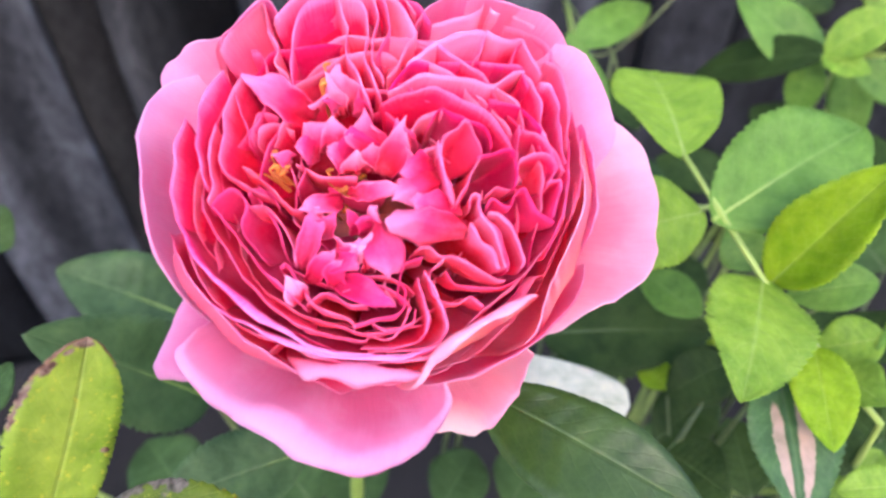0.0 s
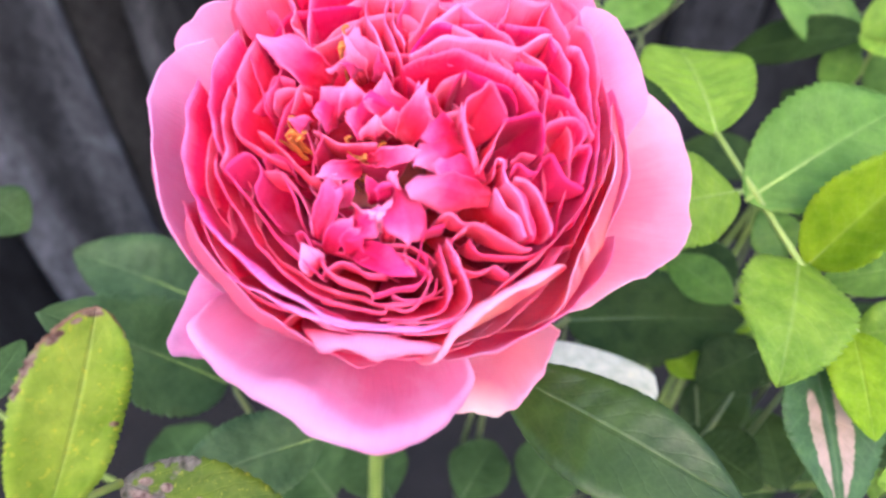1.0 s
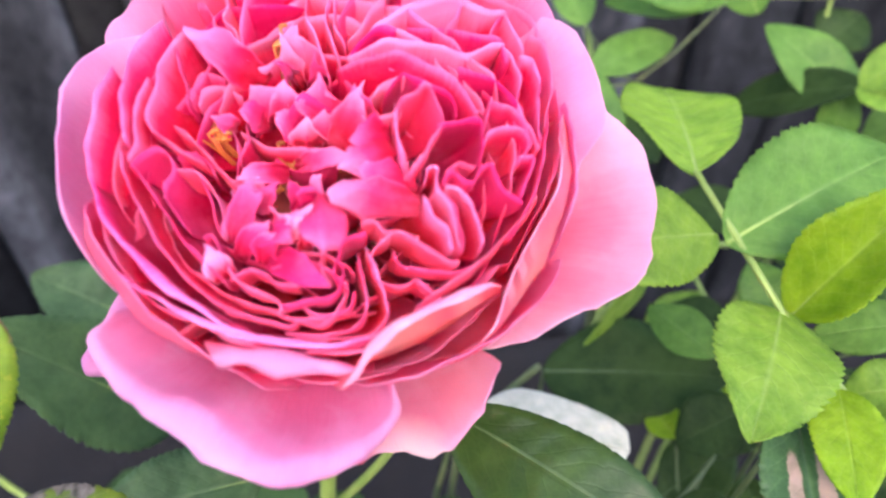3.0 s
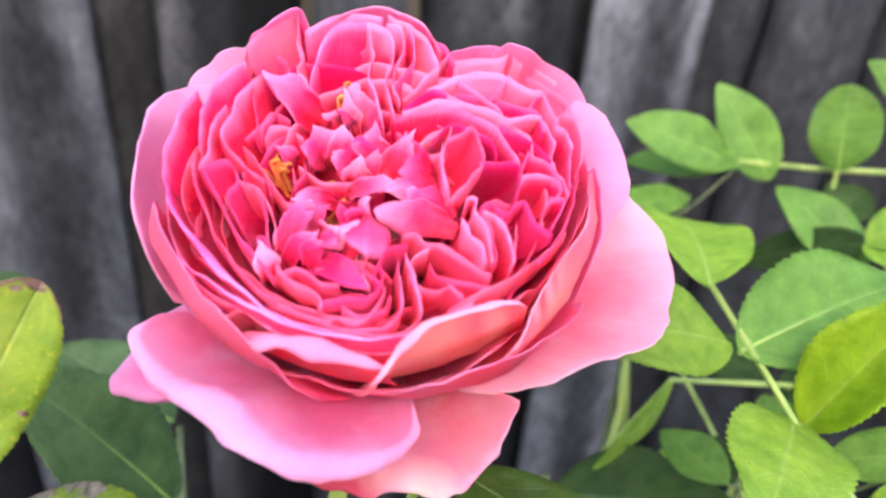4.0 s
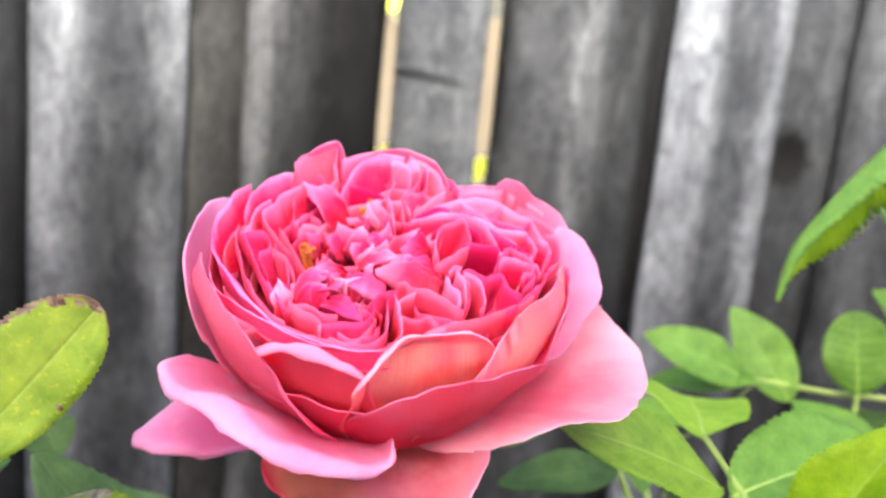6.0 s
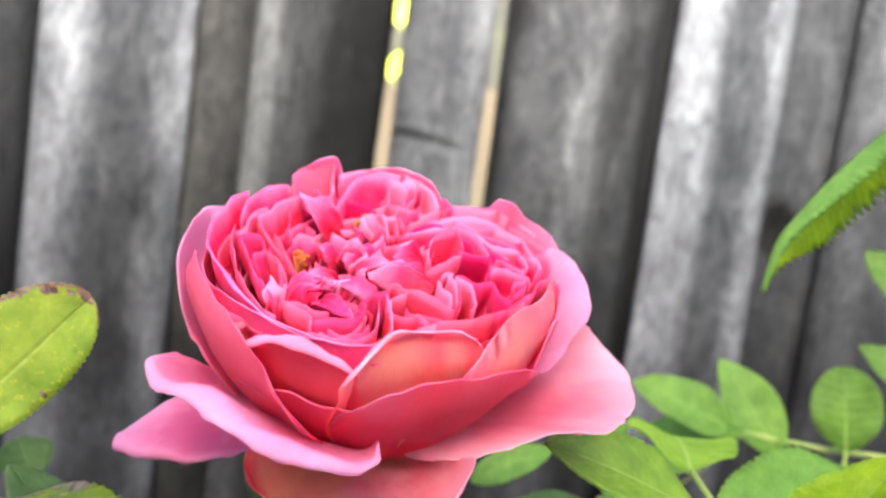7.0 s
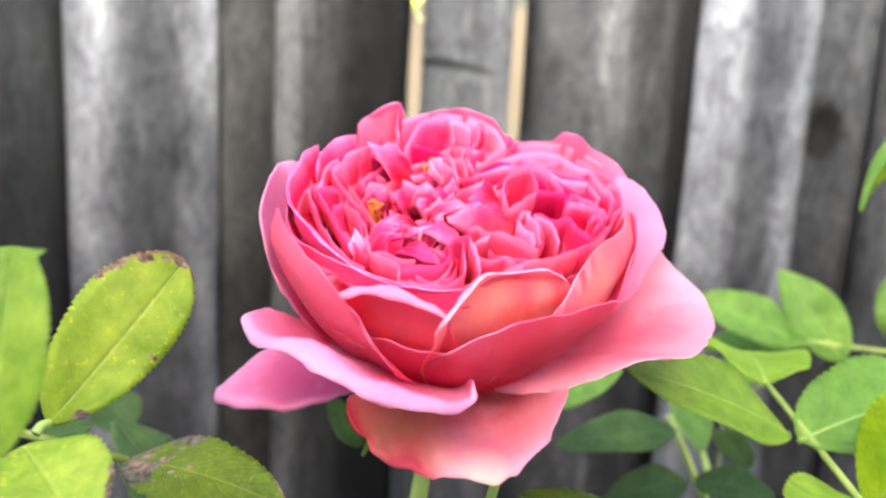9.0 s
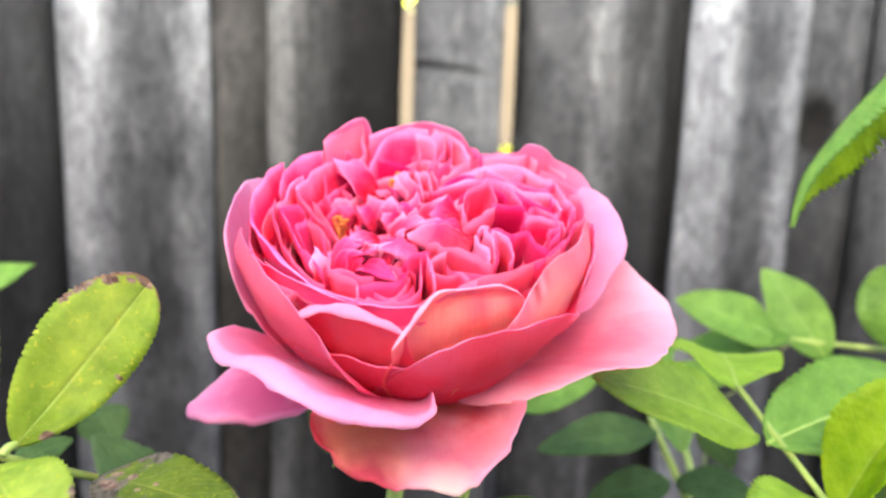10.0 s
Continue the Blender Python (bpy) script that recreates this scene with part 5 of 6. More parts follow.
def leaf(parent, at, to, facing, width, material, fold=0.18, droop=0.12, teeth=21, seed=0, belly=0.42, blunt=0.75, uneven=0.0, cut=1.0, hook=(0, 0, 0)):
    """One blade from its stalk end to its tip (metres). facing: the side its upper face looks to; fold: how far the halves rise from the midrib."""
    at, to, facing = (np.array(p, dtype=float) for p in (at, to, facing))
    FEET.setdefault(parent.name, []).append(at)
    rnd = random.Random(seed + 77)
    axis = to - at
    size = np.linalg.norm(axis)
    axis /= size
    up = facing - axis * (facing @ axis)
    up /= np.linalg.norm(up)
    side = np.cross(axis, up)
    per = 4
    nv, nu = teeth * per + 1, 9
    grid = np.zeros((nv, nu, 3))
    phase = rnd.uniform(0, 6)
    for j in range(nv):
        s = j / (nv - 1)
        # blade outline: rises to the belly, then runs out to the tip
        q = s / belly if s < belly else (1 - s) / (1 - belly)
        w = (math.sin(q * math.pi / 2) ** (0.62 if s < belly else blunt)) if q > 0 else 0.0
        saw = ((j % per) / per) if 0.06 < s < 0.97 else 0.0
        bite = cut * (0.6 + 1.3 * abs(noise.noise(Vector((j // per * 0.73, phase, 0.5))) ))
        half = width / 2 * w * (1 - (0.07 + 0.03 * math.sin(j * 2.7 + phase)) * saw * bite) + 0.0002
        mid = at + axis * size * s + up * size * (droop * (s - s * s) * 1.6) + np.array(hook) * max(0.0, (s - 0.8) / 0.2) ** 2
        for i in range(nu):
            c = (i - (nu - 1) / 2) / ((nu - 1) / 2)
            wide = 1 + uneven * (1 if c > 0 else -1)
            lift = fold * half * abs(c) ** 1.4 * wide
            quilt = 0.016 * width * math.sin(s * 9 * 6.283 - abs(c) * 8) * abs(c) * (1 - abs(c)) * 2
            wave = 0.035 * width * math.sin(s * 11 + phase + (2 if c > 0 else 0)) * c * c
            grid[j, i] = mid + side * half * wide * c * (1 - 0.25 * fold * abs(c)) + up * (lift + quilt + wave)
    verts, faces = thick_sheet(grid, 0.00035)
    uv = np.stack(np.meshgrid(np.linspace(0, 1, nu), np.linspace(0, 1, nv)), -1).reshape(-1, 2)
    ob = mesh_object("leaflet", verts, faces, material, np.vstack([uv, uv]), parent, rim=2 * (nu + nv) - 4)
    line = grid[:-per:per, nu // 2] - up * 0.0002
    v, f = tube(line, (0.00002 * width / 0.001, 0.00012), 6, 30)
    mesh_object("midrib", v, f, RIB_DARK if material in (LEAF_DARK, LEAF_GLOSSY, LEAF_DULL, LEAF_WASHED) else RIB, parent=ob)
    return ob


def stalk(parent, points, radii, material=None, name="stalk", sides=8):
    v, f = tube(points, radii, sides)
    return mesh_object(name, v, f, material or STEM_GREEN, parent=parent)


def shoot(label, category="rose leaf"):
    return tagged(new("rose_leaf"), label, category, group="leaves of the rose bush")


def stems(ob, foot, material=None):
    """The common stalk of a compound leaf from the ground up to its leaflets, and a short stalk to each of them."""
    feet = np.array(FEET[ob.name])
    hub = feet.mean(0) - (0, 0, 0.010)
    for at in feet:
        stalk(ob, [at, at * 0.5 + hub * 0.5 - (0, 0, 0.003), hub], (0.0004, 0.0007), material or STEM_DARK, "leaflet_stalk", 6)
    root = np.array([foot[0], foot[1], 0.0])
    stalk(ob, [hub, hub * 0.6 + root * 0.4 + (0.01, 0.015, 0.05), hub * 0.25 + root * 0.75 + (0.005, 0.01, 0.0), root], (0.0009, 0.0028), material or STEM_DARK)


# stem of the flower, one body with it
def rose_part(points, radii, name):
    ob = stalk(rose, points, radii, STEM_GREEN, name)
    ob.matrix_parent_inverse = rose.matrix_world.inverted()


rose_part([(-0.0031, 0.0175, 1.044), (-0.008, 0.016, 1.0), (-0.02, 0.01, 0.9), (-0.03, 0.03, 0.6), (-0.02, 0.06, 0.0)], (0.0024, 0.004), "cane")
rose_part([(-0.016, 0.014, 0.93), (0.004, 0.0, 0.985), (0.013, -0.004, 1.025)], (0.0016, 0.0012), "side_shoot")

# spray beside the bloom: terminal leaflet and two pairs
near = shoot("bright green serrated rose leaf with five leaflets")
stalk(near, [(0.0955, 0.0412, 1.0380), (0.0970, 0.0240, 1.0275), (0.1070, 0.0030, 1.0205), (0.1172, -0.0153, 1.0108), (0.1290, -0.0315, 0.9986), (0.1339, -0.0434, 0.9724), (0.1350, 0.0300, 0.7500), (0.1000, 0.0600, 0.3500), (0.0600, 0.0800, 0.0000)], (0.0009, 0.0034), STEM_GREEN, 'stalk')
leaf(near, (0.0955, 0.0405, 1.038), (0.1040, 0.0870, 1.034), (0.0, -0.25, 1.0), 0.037, LEAF_FRESH, seed=1, belly=0.58, blunt=0.5)
leaf(near, (0.0985, 0.022, 1.028), (0.1520, 0.0370, 1.041), (0.1, -0.25, 1.0), 0.039, LEAF_GREEN, seed=2, belly=0.5, blunt=0.6)
leaf(near, (0.0962, 0.025, 1.0292), (0.0440, 0.0030, 1.0525), (0.1, -0.5, 0.85), 0.027, LEAF_FRESH, seed=3, droop=0.08, belly=0.5)
leaf(near, (0.1080, 0.004, 1.020), (0.0810, -0.0340, 1.024), (-0.1, -0.35, 1.0), 0.032, LEAF_FRESH, seed=4, belly=0.42, cut=1.5)
leaf(near, (0.1116, 0.0035, 1.0179), (0.1342, 0.0040, 1.0605), (-0.34, -0.33, 0.88), 0.0261, LEAF_LIME, seed=11, fold=0.6)
leaf(near, (0.1170, -0.0160, 1.0104), (0.1059, -0.0459, 1.0091), (-0.30, -0.24, 0.92), 0.0184, LEAF_LIME, seed=12)
leaf(near, (0.1247, -0.0186, 1.0012), (0.1276, -0.0368, 1.0085), (-0.32, -0.24, 0.92), 0.0166, LEAF_FRESH, seed=13)
# a leaf that hangs in from above
hanging = shoot("fresh green toothed rose leaf folded along its midrib")
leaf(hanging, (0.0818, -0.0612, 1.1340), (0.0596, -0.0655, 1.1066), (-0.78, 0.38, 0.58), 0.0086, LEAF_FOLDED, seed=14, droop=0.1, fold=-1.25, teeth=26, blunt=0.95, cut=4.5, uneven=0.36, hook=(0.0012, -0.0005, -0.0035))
stalk(hanging, [(0.0818, -0.0612, 1.1340), (0.0970, -0.0590, 1.1470), (0.1400, -0.0500, 1.1500), (0.2200, -0.0300, 1.1200), (0.2400, 0.0500, 0.9000), (0.2000, 0.0900, 0.4000), (0.1500, 0.1000, 0.0000)], (0.0010, 0.0030), STEM_GREEN, 'stalk')
# sprays further back
back = shoot("soft green rose leaf with rounded leaflets before the fence")
leaf(back, (0.1665, 0.1840, 1.0126), (0.1157, 0.1856, 1.0291), (-0.24, -0.67, 0.71), 0.0281, LEAF_GREEN, seed=15)
leaf(back, (0.1899, 0.1815, 1.0034), (0.1634, 0.2035, 1.0427), (-0.29, -0.66, 0.70), 0.0294, LEAF_GREEN, seed=16)
leaf(back, (0.2192, 0.1761, 1.0112), (0.2171, 0.1861, 1.0500), (-0.34, -0.64, 0.69), 0.0335, LEAF_GREEN, seed=17, belly=0.5, blunt=0.45)
leaf(back, (0.2465, 0.1671, 1.0452), (0.2216, 0.1853, 1.0614), (-0.37, -0.64, 0.67), 0.0186, LEAF_GREEN, seed=18)
leaf(back, (0.2439, 0.1738, 1.0809), (0.2188, 0.1904, 1.1067), (-0.38, -0.68, 0.62), 0.0217, LEAF_GREEN, seed=19)
stalk(back, [(0.1665, 0.1840, 1.0126), (0.1899, 0.1815, 1.0034), (0.2064, 0.1855, 1.0074), (0.2426, 0.1758, 1.0086), (0.2880, 0.1896, 0.9591), (0.3000, 0.3000, 0.5000), (0.2800, 0.3000, 0.0000)], (0.0012, 0.0035), STEM_GREEN, 'stalk')
stalk(back, [(0.2192, 0.1761, 1.0112), (0.2185, 0.1742, 1.0035)], (0.0009, 0.0010), STEM_GREEN, 'stalk')
back_low = shoot("dull green rose leaf low among the stems")
leaf(back_low, (0.0900, 0.1059, 0.9942), (0.0420, 0.0931, 0.9903), (0.00, -0.50, 0.80), 0.0196, LEAF_DULL, seed=20)
leaf(back_low, (0.0967, 0.1059, 0.9735), (0.0617, 0.0911, 0.9706), (0.00, -0.50, 0.80), 0.0178, LEAF_DULL, seed=21)
leaf(back_low, (0.0998, 0.1051, 0.9741), (0.1232, 0.0861, 0.9785), (0.00, -0.50, 0.80), 0.0181, LEAF_DULL, seed=22)
leaf(back_low, (0.0375, 0.1087, 0.9997), (0.0696, 0.1186, 1.0135), (0.00, -0.60, 0.70), 0.0145, LEAF_GREEN, seed=23)
leaf(back_low, (-0.0302, 0.0746, 0.9941), (-0.0422, 0.0706, 1.0141), (-0.20, -0.60, 0.70), 0.0103, LEAF_DULL, seed=24)
leaf(back_low, (0.1021, 0.1091, 0.9845), (0.0968, 0.1438, 1.0130), (0.00, -0.60, 0.70), 0.0177, LEAF_GREEN, seed=25)
stalk(back_low, [(0.0879, 0.1086, 0.9994), (0.0948, 0.1101, 0.9811), (0.1057, 0.1095, 0.9636), (0.1300, 0.1300, 0.8000), (0.1200, 0.1200, 0.4000), (0.1000, 0.1000, 0.0000)], (0.0014, 0.0035), STEM_GREEN, 'stalk')
# upper right, between the spray and the fence
rear = shoot("light green rose leaf with many small leaflets")
leaf(rear, (0.2053, 0.1184, 0.9938), (0.1784, 0.1555, 1.0129), (-0.34, -0.45, 0.82), 0.0260, LEAF_GREEN, seed=27)
leaf(rear, (0.1965, 0.1094, 1.0114), (0.1707, 0.1575, 0.9708), (-0.32, -0.44, 0.83), 0.0219, LEAF_DARK, seed=28)
leaf(rear, (0.1972, 0.1183, 1.0037), (0.1950, 0.1125, 0.9771), (-0.35, -0.42, 0.84), 0.0168, LEAF_GREEN, seed=29)
leaf(rear, (0.1940, 0.1104, 1.0098), (0.2073, 0.0967, 1.0092), (-0.37, -0.42, 0.83), 0.0130, LEAF_FRESH, seed=30)
leaf(rear, (0.1949, 0.1105, 1.0109), (0.2168, 0.1047, 1.0309), (-0.39, -0.43, 0.82), 0.0195, LEAF_FRESH, seed=31)
leaf(rear, (0.2073, 0.1114, 1.0070), (0.2282, 0.0923, 0.9919), (-0.39, -0.40, 0.83), 0.0162, LEAF_GREEN, seed=32)
leaf(rear, (0.2252, 0.1282, 0.9895), (0.2285, 0.1090, 0.9555), (-0.37, -0.40, 0.84), 0.0204, LEAF_GREEN, seed=33)
stalk(rear, [(0.1998, 0.1166, 1.0045), (0.2118, 0.0984, 1.0167), (0.2368, 0.0872, 1.0167), (0.3000, 0.2000, 0.9000), (0.2600, 0.2200, 0.4000), (0.2200, 0.2000, 0.0000)], (0.0010, 0.0030), STEM_GREEN, 'stalk')
stalk(rear, [(0.1246, 0.2176, 0.9815), (0.1140, 0.1727, 0.9850), (0.1134, 0.1331, 0.9704), (0.1000, 0.0900, 0.9000), (0.0800, 0.1000, 0.5000), (0.0600, 0.0900, 0.0000)], (0.0014, 0.0030), STEM_GREEN, 'stalk')
# leaves beyond the fence, seen through its gap
beyond = tagged(new("garden_shrub"), "yellow-green leaves of a shrub beyond the fence", "shrub")
leaf(beyond, (-0.1441, 1.9000, 1.4961), (-0.1163, 1.9300, 1.5940), (0.00, -0.80, 0.60), 0.0605, LEAF_BRIGHT, seed=37, teeth=5)
leaf(beyond, (-0.1485, 1.9000, 1.3579), (-0.1183, 1.9300, 1.4373), (0.00, -0.80, 0.60), 0.0478, LEAF_BRIGHT, seed=38, teeth=5)
leaf(beyond, (-0.1561, 1.9000, 0.9022), (-0.1212, 1.9300, 0.9921), (0.00, -0.80, 0.60), 0.0593, LEAF_BRIGHT, seed=39, teeth=5)
leaf(beyond, (-0.1576, 1.9000, 0.9126), (-0.1199, 1.9300, 1.0217), (0.00, -0.80, 0.60), 0.0780, LEAF_BRIGHT, seed=40, teeth=5)
leaf(beyond, (-0.1609, 1.9000, 0.7986), (-0.1223, 1.9300, 0.9106), (0.00, -0.80, 0.60), 0.0785, LEAF_BRIGHT, seed=41, teeth=5)
leaf(beyond, (0.0968, 1.9000, 0.9417), (0.1352, 1.9300, 1.0125), (0.00, -0.80, 0.60), 0.0506, LEAF_BRIGHT, seed=42, teeth=5)
stalk(beyond, [(-0.1441, 1.9000, 1.4961), (-0.1221, 1.9300, 1.4761), (-0.1000, 1.9500, 1.4361)], (0.0010, 0.0015), STEM_GREEN, 'twig')
stalk(beyond, [(-0.1485, 1.9000, 1.3579), (-0.1243, 1.9300, 1.3379), (-0.1000, 1.9500, 1.2979)], (0.0010, 0.0015), STEM_GREEN, 'twig')
stalk(beyond, [(-0.1561, 1.9000, 0.9022), (-0.1281, 1.9300, 0.8822), (-0.1000, 1.9500, 0.8422)], (0.0010, 0.0015), STEM_GREEN, 'twig')
stalk(beyond, [(-0.1576, 1.9000, 0.9126), (-0.1288, 1.9300, 0.8926), (-0.1000, 1.9500, 0.8526)], (0.0010, 0.0015), STEM_GREEN, 'twig')
stalk(beyond, [(-0.1609, 1.9000, 0.7986), (-0.1304, 1.9300, 0.7786), (-0.1000, 1.9500, 0.7386)], (0.0010, 0.0015), STEM_GREEN, 'twig')
stalk(beyond, [(0.0968, 1.9000, 0.9417), (-0.0016, 1.9300, 0.9217), (-0.1000, 1.9500, 0.8817)], (0.0010, 0.0015), STEM_GREEN, 'twig')
stalk(beyond, [(-0.1000, 1.9500, 1.5000), (-0.1000, 1.9500, 0.9000), (-0.0800, 1.9700, 0.0000)], (0.0020, 0.0060), STEM_DARK, 'stalk')
# low leaves under the bloom
low = shoot("large dark green glossy rose leaf under the bloom")
leaf(low, (0.0172, -0.0173, 1.0266), (0.0613, -0.0596, 1.0221), (-0.10, -0.30, 0.95), 0.0272, LEAF_GLOSSY, seed=44, fold=0.12, belly=0.5, cut=0.35, uneven=0.2)
stalk(low, [(0.0537, 0.0289, 0.9740), (0.0436, 0.0318, 0.9549), (0.0300, 0.0500, 0.8500), (0.0300, 0.0600, 0.4000), (0.0400, 0.0600, 0.0000)], (0.0012, 0.0030), STEM_DARK, 'stalk')
pale = shoot("pale cream blunt-ended faded rose leaf among dark ones")
leaf(pale, (0.0320, 0.0185, 0.9680), (0.0722, -0.0049, 0.9750), (0.00, -0.50, 0.85), 0.0215, LEAF_PALE, seed=56, fold=0.04, droop=0.03, belly=0.3, blunt=0.30, teeth=8, cut=0.0)
stalk(pale, [(0.0320, 0.0185, 0.9680), (0.0408, 0.0513, 0.9424), (0.0200, 0.0500, 0.8000), (0.0200, 0.0600, 0.3000), (0.0200, 0.0600, 0.0000)], (0.0010, 0.0025), STEM_DARK, 'stalk')
# left: the yellowing leaf close to the bloom
yellowing = shoot("yellowing rose leaf with browned, scorched margins")
leaf(yellowing, (-0.0770, -0.0470, 1.0514), (-0.0603, -0.0200, 1.0788), (0.65, -0.62, 0.42), 0.0222, LEAF_YELLOW, seed=57, belly=0.58, blunt=0.5, fold=0.14, teeth=30, uneven=-0.16, cut=0.8)
stalk(yellowing, [(-0.0680, -0.0332, 1.0378), (-0.0781, -0.0500, 1.0505), (-0.0882, -0.0546, 1.0544), (-0.1158, -0.0469, 1.0310), (-0.2000, 0.0000, 0.8000), (-0.1500, 0.0500, 0.4000), (-0.0800, 0.0600, 0.0000)], (0.0009, 0.0030), STEM_GREEN, 'stalk')
stalk(yellowing, [(-0.0781, -0.0500, 1.0505), (-0.0776, -0.0485, 1.0515), (-0.0770, -0.0470, 1.0514)], (0.0010, 0.0009), STEM_GREEN, 'stalk')
leaf(yellowing, (-0.0680, -0.0332, 1.0378), (-0.0295, -0.0544, 1.0409), (0.00, -0.35, 0.90), 0.0183, LEAF_SCORCHED, seed=58, belly=0.45, fold=0.1, teeth=18)
leaf(yellowing, (-0.0772, -0.0559, 1.0507), (-0.0553, -0.0781, 1.0465), (0.10, -0.40, 0.90), 0.0209, LEAF_YELLOW, seed=59, belly=0.5)
edge_leaf = shoot("bright green rose leaf at the margin")
leaf(edge_leaf, (-0.0617, -0.0900, 1.0650), (-0.0624, -0.0815, 1.0929), (0.30, -0.80, 0.50), 0.0125, LEAF_FRESH, seed=60, belly=0.5, blunt=0.35)
stalk(edge_leaf, [(-0.0617, -0.0900, 1.0650), (-0.0746, -0.0930, 1.0546), (-0.1500, -0.0500, 0.9000), (-0.1500, 0.0000, 0.6000), (-0.1000, 0.0500, 0.0000)], (0.0010, 0.0030), STEM_GREEN, 'stalk')
left_low = shoot("mature green rose leaf low at the fence side")
leaf(left_low, (-0.0734, 0.0873, 0.9437), (-0.1152, 0.1004, 0.9686), (-0.10, -0.30, 0.90), 0.0356, LEAF_MID, seed=61)
leaf(left_low, (-0.0644, 0.0443, 0.9487), (-0.1010, 0.0340, 1.0162), (-0.10, -0.30, 0.90), 0.0375, LEAF_MID, seed=62)
leaf(left_low, (-0.0305, -0.0035, 0.9862), (-0.0730, -0.0125, 0.9891), (0.00, -0.30, 0.90), 0.0259, LEAF_MID, seed=63)
leaf(left_low, (-0.1388, 0.1122, 0.9925), (-0.1278, 0.1051, 0.9790), (0.00, -0.30, 0.90), 0.0214, LEAF_DULL, seed=64)
leaf(left_low, (-0.1092, 0.0044, 1.0195), (-0.1013, 0.0213, 1.0207), (0.00, -0.50, 0.80), 0.0106, LEAF_DULL, seed=65)
leaf(left_low, (-0.2350, 0.1500, 1.0150), (-0.1949, 0.1747, 1.0372), (-0.20, -0.60, 0.70), 0.0240, LEAF_GREEN, seed=103)
stalk(left_low, [(-0.2350, 0.1500, 1.0150), (-0.2300, 0.1300, 0.9500), (-0.1500, 0.0900, 0.8000), (-0.0651, 0.0635, 0.7400)], (0.0009, 0.0020), STEM_GREEN, 'stalk')
stalk(left_low, [(-0.0722, 0.0899, 0.9390), (-0.0702, 0.0628, 0.9195), (-0.0651, 0.0635, 0.8896), (-0.0500, 0.0600, 0.7000), (-0.0500, 0.0700, 0.3000), (-0.0400, 0.0700, 0.0000)], (0.0012, 0.0030), STEM_DARK, 'stalk')
# deeper foliage at the foot of the sprays
deep = shoot("slender green shoot with one narrow leaflet")
stalk(deep, [(0.1288, 0.0100, 0.9349), (0.1323, 0.0233, 0.9372), (0.1371, 0.0550, 0.9391), (0.1346, 0.1261, 0.9448)], (0.0013, 0.0008), STEM_GREEN, 'stalk')
stalk(deep, [(0.0785, 0.0569, 0.9464), (0.0891, 0.0645, 0.9583), (0.1126, 0.0778, 0.9701), (0.1404, 0.0737, 0.9683), (0.1590, 0.0744, 0.9674), (0.1700, 0.1000, 0.9000), (0.1400, 0.1000, 0.4000), (0.1000, 0.1000, 0.0000)], (0.0010, 0.0028), STEM_GREEN, 'stalk')
leaf(deep, (0.1126, 0.0774, 0.9696), (0.0775, 0.0500, 0.9538), (0.60, -0.50, 0.50), 0.0086, LEAF_FRESH, seed=84)
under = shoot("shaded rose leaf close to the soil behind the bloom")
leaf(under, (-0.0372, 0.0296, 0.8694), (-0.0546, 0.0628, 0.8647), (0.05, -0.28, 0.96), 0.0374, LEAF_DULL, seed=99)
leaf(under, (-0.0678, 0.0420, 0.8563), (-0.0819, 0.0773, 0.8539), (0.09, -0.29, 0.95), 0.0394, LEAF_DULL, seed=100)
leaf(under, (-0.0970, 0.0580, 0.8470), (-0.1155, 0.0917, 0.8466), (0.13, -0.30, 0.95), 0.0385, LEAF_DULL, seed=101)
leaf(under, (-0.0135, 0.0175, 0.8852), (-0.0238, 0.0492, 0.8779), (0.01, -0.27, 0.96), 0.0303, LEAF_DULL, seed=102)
stalk(under, [(-0.0375, 0.0315, 0.8648), (-0.0523, 0.0332, 0.8287), (-0.0200, 0.0700, 0.6000), (-0.0200, 0.0800, 0.0000)], (0.0012, 0.0030), STEM_DARK, 'stalk')
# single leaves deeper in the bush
# LEAF_DARK carries the bush's shade; small LEAF_LIME leaflets stand for lit bits
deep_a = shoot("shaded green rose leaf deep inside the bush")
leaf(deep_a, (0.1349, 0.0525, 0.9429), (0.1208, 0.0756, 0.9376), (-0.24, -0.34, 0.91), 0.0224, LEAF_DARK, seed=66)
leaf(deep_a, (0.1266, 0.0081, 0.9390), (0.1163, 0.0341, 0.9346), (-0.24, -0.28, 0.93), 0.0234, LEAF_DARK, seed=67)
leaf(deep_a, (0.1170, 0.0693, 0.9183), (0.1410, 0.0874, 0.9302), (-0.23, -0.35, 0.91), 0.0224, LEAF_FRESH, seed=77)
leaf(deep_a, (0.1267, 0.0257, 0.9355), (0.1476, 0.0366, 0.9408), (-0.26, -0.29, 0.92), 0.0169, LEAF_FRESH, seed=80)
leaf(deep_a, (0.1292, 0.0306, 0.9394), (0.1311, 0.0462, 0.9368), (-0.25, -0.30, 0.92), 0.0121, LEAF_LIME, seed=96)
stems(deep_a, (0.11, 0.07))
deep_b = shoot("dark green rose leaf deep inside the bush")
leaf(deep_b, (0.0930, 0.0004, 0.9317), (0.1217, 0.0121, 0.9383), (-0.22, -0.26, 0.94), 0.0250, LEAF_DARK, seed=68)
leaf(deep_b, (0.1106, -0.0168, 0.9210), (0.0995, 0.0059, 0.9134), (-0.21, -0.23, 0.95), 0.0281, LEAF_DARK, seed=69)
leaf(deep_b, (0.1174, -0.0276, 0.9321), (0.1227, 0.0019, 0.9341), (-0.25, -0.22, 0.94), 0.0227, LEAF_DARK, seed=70)
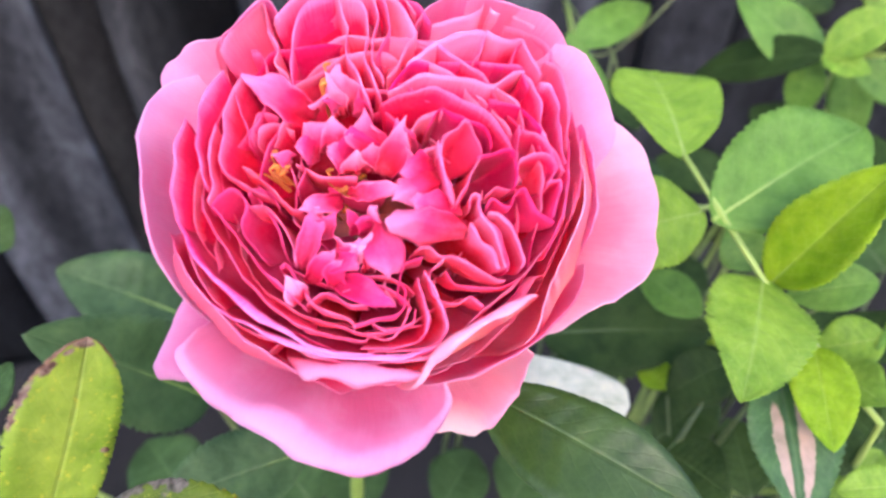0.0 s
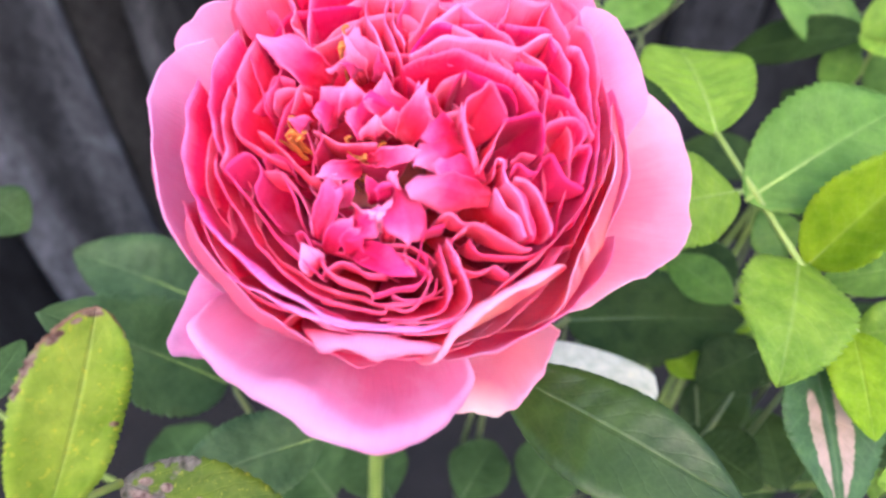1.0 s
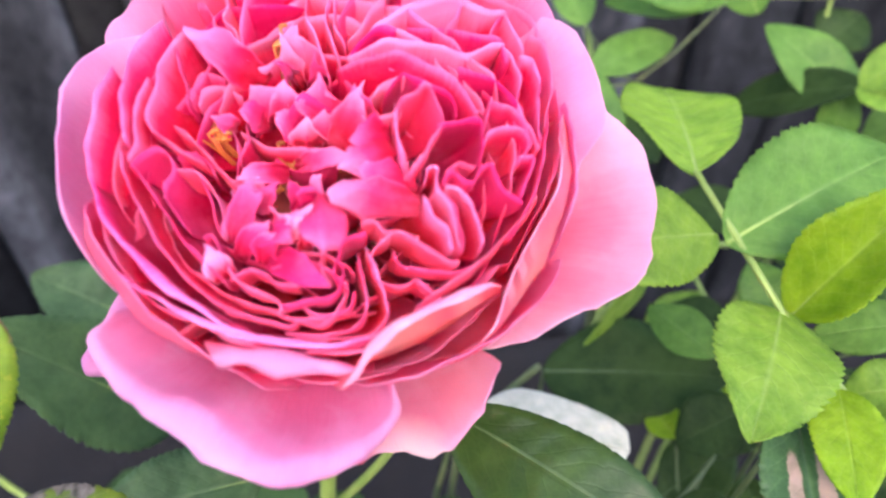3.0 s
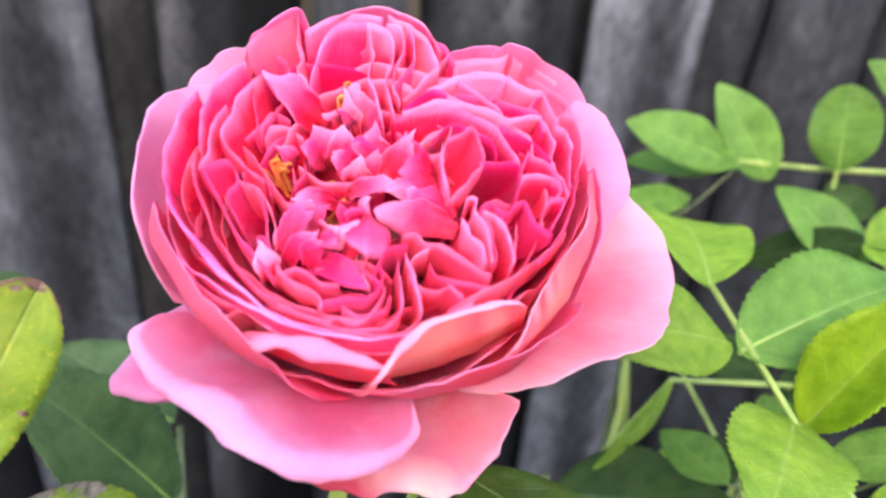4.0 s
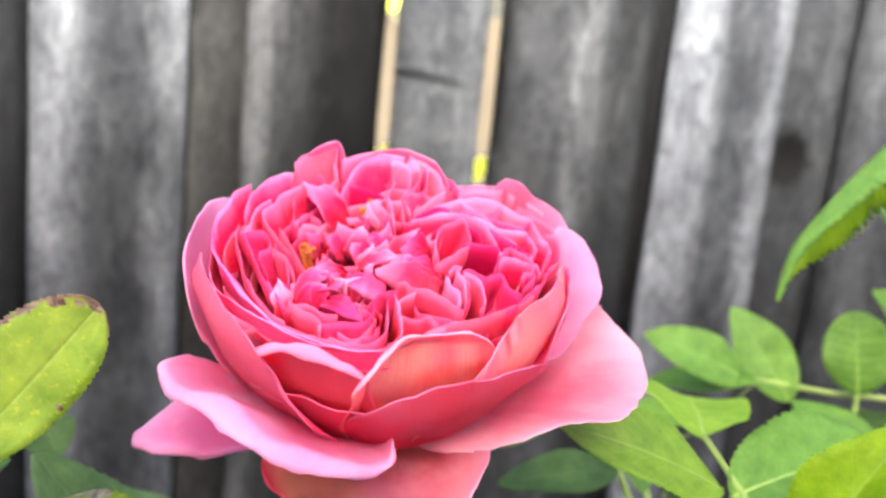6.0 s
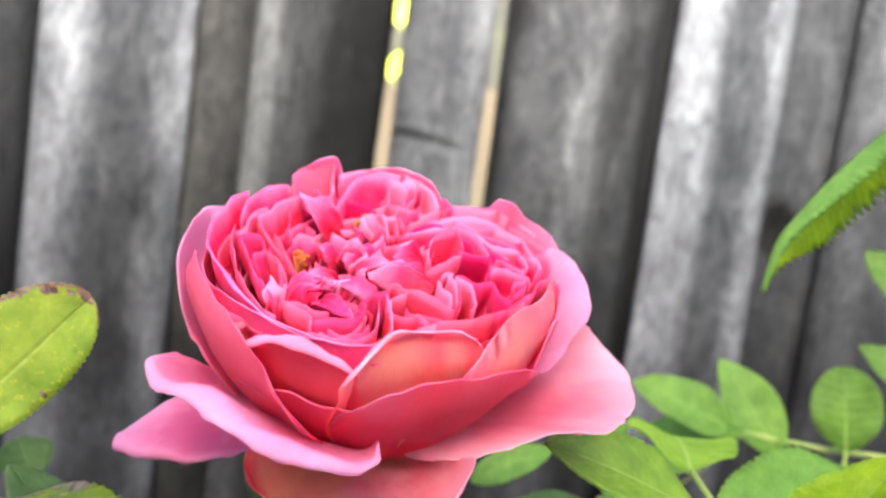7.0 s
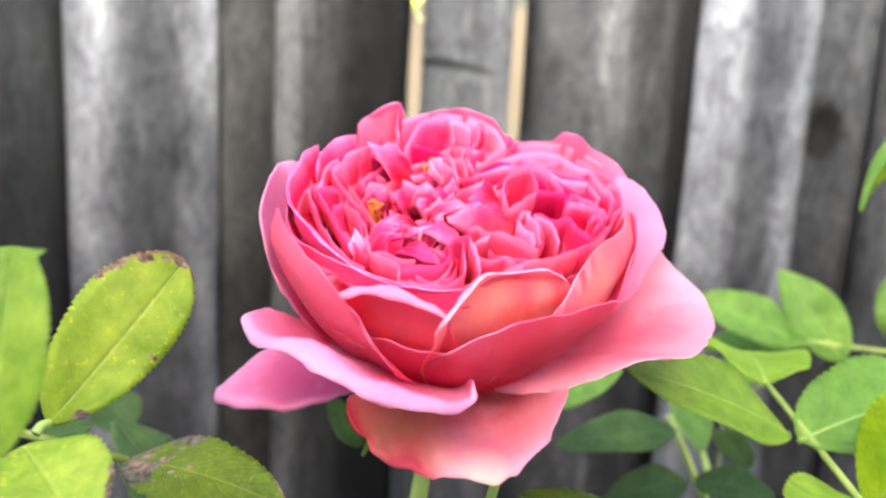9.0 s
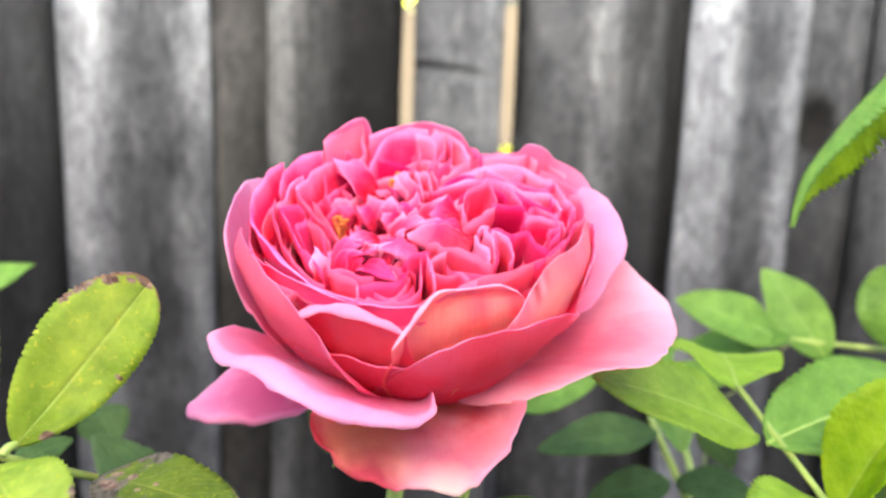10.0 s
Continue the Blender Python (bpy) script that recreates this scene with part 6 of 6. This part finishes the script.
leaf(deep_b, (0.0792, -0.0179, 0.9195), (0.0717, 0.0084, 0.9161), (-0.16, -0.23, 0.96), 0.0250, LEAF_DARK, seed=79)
leaf(deep_b, (0.0976, 0.0105, 0.9500), (0.0962, 0.0261, 0.9455), (-0.21, -0.29, 0.93), 0.0132, LEAF_LIME, seed=95)
leaf(deep_b, (0.0961, -0.0160, 0.9265), (0.1080, -0.0060, 0.9238), (-0.21, -0.22, 0.95), 0.0136, LEAF_GREEN, seed=97)
stems(deep_b, (0.09, 0.05))
deep_c = shoot("rose leaf with dark and fresh green leaflets")
leaf(deep_c, (0.1520, -0.0298, 0.9642), (0.1461, -0.0068, 0.9566), (-0.31, -0.22, 0.92), 0.0242, LEAF_DARK, seed=71)
leaf(deep_c, (0.1699, -0.0087, 0.9733), (0.1655, 0.0153, 0.9682), (-0.34, -0.26, 0.90), 0.0250, LEAF_DARK, seed=72)
leaf(deep_c, (0.1296, -0.0450, 0.9570), (0.1510, -0.0328, 0.9624), (-0.31, -0.19, 0.93), 0.0213, LEAF_FRESH, seed=78)
leaf(deep_c, (0.1485, -0.0122, 0.9687), (0.1584, -0.0106, 0.9768), (-0.33, -0.24, 0.91), 0.0152, LEAF_LIME, seed=98)
stems(deep_c, (0.14, 0.04))
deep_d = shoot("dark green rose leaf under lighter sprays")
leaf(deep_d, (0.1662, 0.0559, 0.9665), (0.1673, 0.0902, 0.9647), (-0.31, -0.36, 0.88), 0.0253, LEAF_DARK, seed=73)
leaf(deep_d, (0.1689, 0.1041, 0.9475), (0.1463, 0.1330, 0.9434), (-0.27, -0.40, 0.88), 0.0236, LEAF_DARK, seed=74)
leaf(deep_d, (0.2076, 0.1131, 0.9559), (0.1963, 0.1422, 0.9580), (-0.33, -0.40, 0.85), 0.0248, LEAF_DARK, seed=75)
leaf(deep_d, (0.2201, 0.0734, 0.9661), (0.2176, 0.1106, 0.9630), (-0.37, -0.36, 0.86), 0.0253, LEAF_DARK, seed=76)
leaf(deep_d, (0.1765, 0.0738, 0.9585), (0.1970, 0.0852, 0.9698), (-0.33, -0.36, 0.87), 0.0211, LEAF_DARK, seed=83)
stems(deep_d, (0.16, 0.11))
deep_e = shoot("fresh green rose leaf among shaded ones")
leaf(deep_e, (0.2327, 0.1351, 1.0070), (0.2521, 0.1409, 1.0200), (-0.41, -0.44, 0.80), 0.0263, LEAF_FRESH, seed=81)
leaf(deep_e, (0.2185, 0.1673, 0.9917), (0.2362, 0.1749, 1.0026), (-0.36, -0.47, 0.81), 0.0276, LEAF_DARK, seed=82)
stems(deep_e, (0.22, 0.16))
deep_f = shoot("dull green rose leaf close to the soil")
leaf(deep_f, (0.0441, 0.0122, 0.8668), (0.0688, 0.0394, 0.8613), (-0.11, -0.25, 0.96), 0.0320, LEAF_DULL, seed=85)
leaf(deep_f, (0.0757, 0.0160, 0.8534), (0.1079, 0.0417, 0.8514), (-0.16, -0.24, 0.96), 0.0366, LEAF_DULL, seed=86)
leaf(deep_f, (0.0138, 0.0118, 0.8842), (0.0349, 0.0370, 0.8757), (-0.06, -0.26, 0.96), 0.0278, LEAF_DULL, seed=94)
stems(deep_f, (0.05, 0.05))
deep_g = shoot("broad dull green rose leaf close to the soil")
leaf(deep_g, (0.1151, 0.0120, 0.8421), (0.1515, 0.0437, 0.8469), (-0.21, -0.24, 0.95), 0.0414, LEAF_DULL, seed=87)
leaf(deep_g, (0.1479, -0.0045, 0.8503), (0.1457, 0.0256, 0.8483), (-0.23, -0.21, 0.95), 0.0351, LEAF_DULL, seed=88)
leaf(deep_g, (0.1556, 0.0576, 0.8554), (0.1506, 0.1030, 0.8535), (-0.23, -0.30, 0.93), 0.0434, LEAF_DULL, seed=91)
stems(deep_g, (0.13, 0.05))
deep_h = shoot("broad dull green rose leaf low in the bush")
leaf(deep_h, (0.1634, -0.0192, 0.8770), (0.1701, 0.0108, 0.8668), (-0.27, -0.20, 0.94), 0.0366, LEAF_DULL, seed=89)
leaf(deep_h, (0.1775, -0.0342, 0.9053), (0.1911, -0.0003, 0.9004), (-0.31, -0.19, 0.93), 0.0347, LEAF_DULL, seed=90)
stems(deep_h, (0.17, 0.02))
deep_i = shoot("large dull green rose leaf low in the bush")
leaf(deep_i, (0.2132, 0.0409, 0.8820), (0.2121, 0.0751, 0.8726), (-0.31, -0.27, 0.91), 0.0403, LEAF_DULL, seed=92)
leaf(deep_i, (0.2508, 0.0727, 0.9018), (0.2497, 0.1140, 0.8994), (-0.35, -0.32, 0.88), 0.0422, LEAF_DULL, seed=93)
stems(deep_i, (0.22, 0.08))
low_a = shoot("dark green rose leaf half hidden under the bloom")
leaf(low_a, (0.0637, 0.0497, 0.9413), (0.1231, 0.0280, 0.9537), (0.10, -0.35, 0.90), 0.0396, LEAF_DARK, seed=43, fold=0.1)
stems(low_a, (0.06, 0.06))
low_b = shoot("dark green rose leaf with tan faded stripes beside its midrib")
leaf(low_b, (0.1072, -0.0162, 1.0037), (0.0963, -0.0576, 0.9938), (0.00, -0.45, 0.85), 0.0291, LEAF_WASHED, seed=45, fold=0.2)
stems(low_b, (0.1, 0.03))
low_c = shoot("mixed green rose leaf below the bright spray")
leaf(low_c, (0.1096, 0.0227, 0.9753), (0.0973, 0.0485, 0.9728), (-0.23, -0.33, 0.91), 0.0170, LEAF_GREEN, seed=46)
leaf(low_c, (0.1520, 0.0033, 1.0069), (0.1294, 0.0122, 0.9946), (-0.33, -0.30, 0.90), 0.0172, LEAF_GREEN, seed=49)
leaf(low_c, (0.1369, 0.0377, 0.9750), (0.1330, 0.0535, 0.9838), (-0.29, -0.34, 0.89), 0.0190, LEAF_GREEN, seed=50)
leaf(low_c, (0.1440, -0.0148, 1.0043), (0.1274, -0.0088, 0.9948), (-0.33, -0.26, 0.91), 0.0175, LEAF_FRESH, seed=51)
stems(low_c, (0.13, 0.04))
low_d = shoot("dark green rose leaf in the shade")
leaf(low_d, (0.0814, -0.0185, 0.9653), (0.0905, -0.0393, 0.9731), (-0.22, -0.22, 0.95), 0.0229, LEAF_DARK, seed=47)
leaf(low_d, (0.1189, 0.0109, 0.9610), (0.0971, 0.0088, 0.9490), (-0.24, -0.28, 0.93), 0.0238, LEAF_DARK, seed=48)
stems(low_d, (0.09, 0.01))
low_e = shoot("small green rose leaf beside a dark one")
leaf(low_e, (0.1305, -0.0533, 0.9920), (0.1136, -0.0495, 0.9882), (-0.31, -0.18, 0.93), 0.0130, LEAF_FRESH, seed=52)
leaf(low_e, (0.1303, -0.0401, 0.9711), (0.1269, -0.0187, 0.9770), (-0.30, -0.21, 0.93), 0.0202, LEAF_DARK, seed=53)
stems(low_e, (0.13, -0.01))
rear_a = shoot("soft green rose leaf before the fence")
leaf(rear_a, (0.1053, 0.1577, 0.9951), (0.1542, 0.1846, 0.9929), (-0.24, -0.51, 0.83), 0.0206, LEAF_GREEN, seed=26)
leaf(rear_a, (0.1288, 0.1251, 0.9710), (0.1251, 0.1589, 0.9741), (-0.23, -0.46, 0.86), 0.0147, LEAF_DARK, seed=34)
leaf(rear_a, (0.1209, 0.2112, 0.9871), (0.1165, 0.2434, 0.9975), (-0.20, -0.56, 0.81), 0.0207, LEAF_GREEN, seed=35)
leaf(rear_a, (0.1701, 0.1764, 1.0134), (0.1302, 0.2133, 0.9971), (-0.26, -0.53, 0.80), 0.0211, LEAF_GREEN, seed=36)
stems(rear_a, (0.13, 0.17))
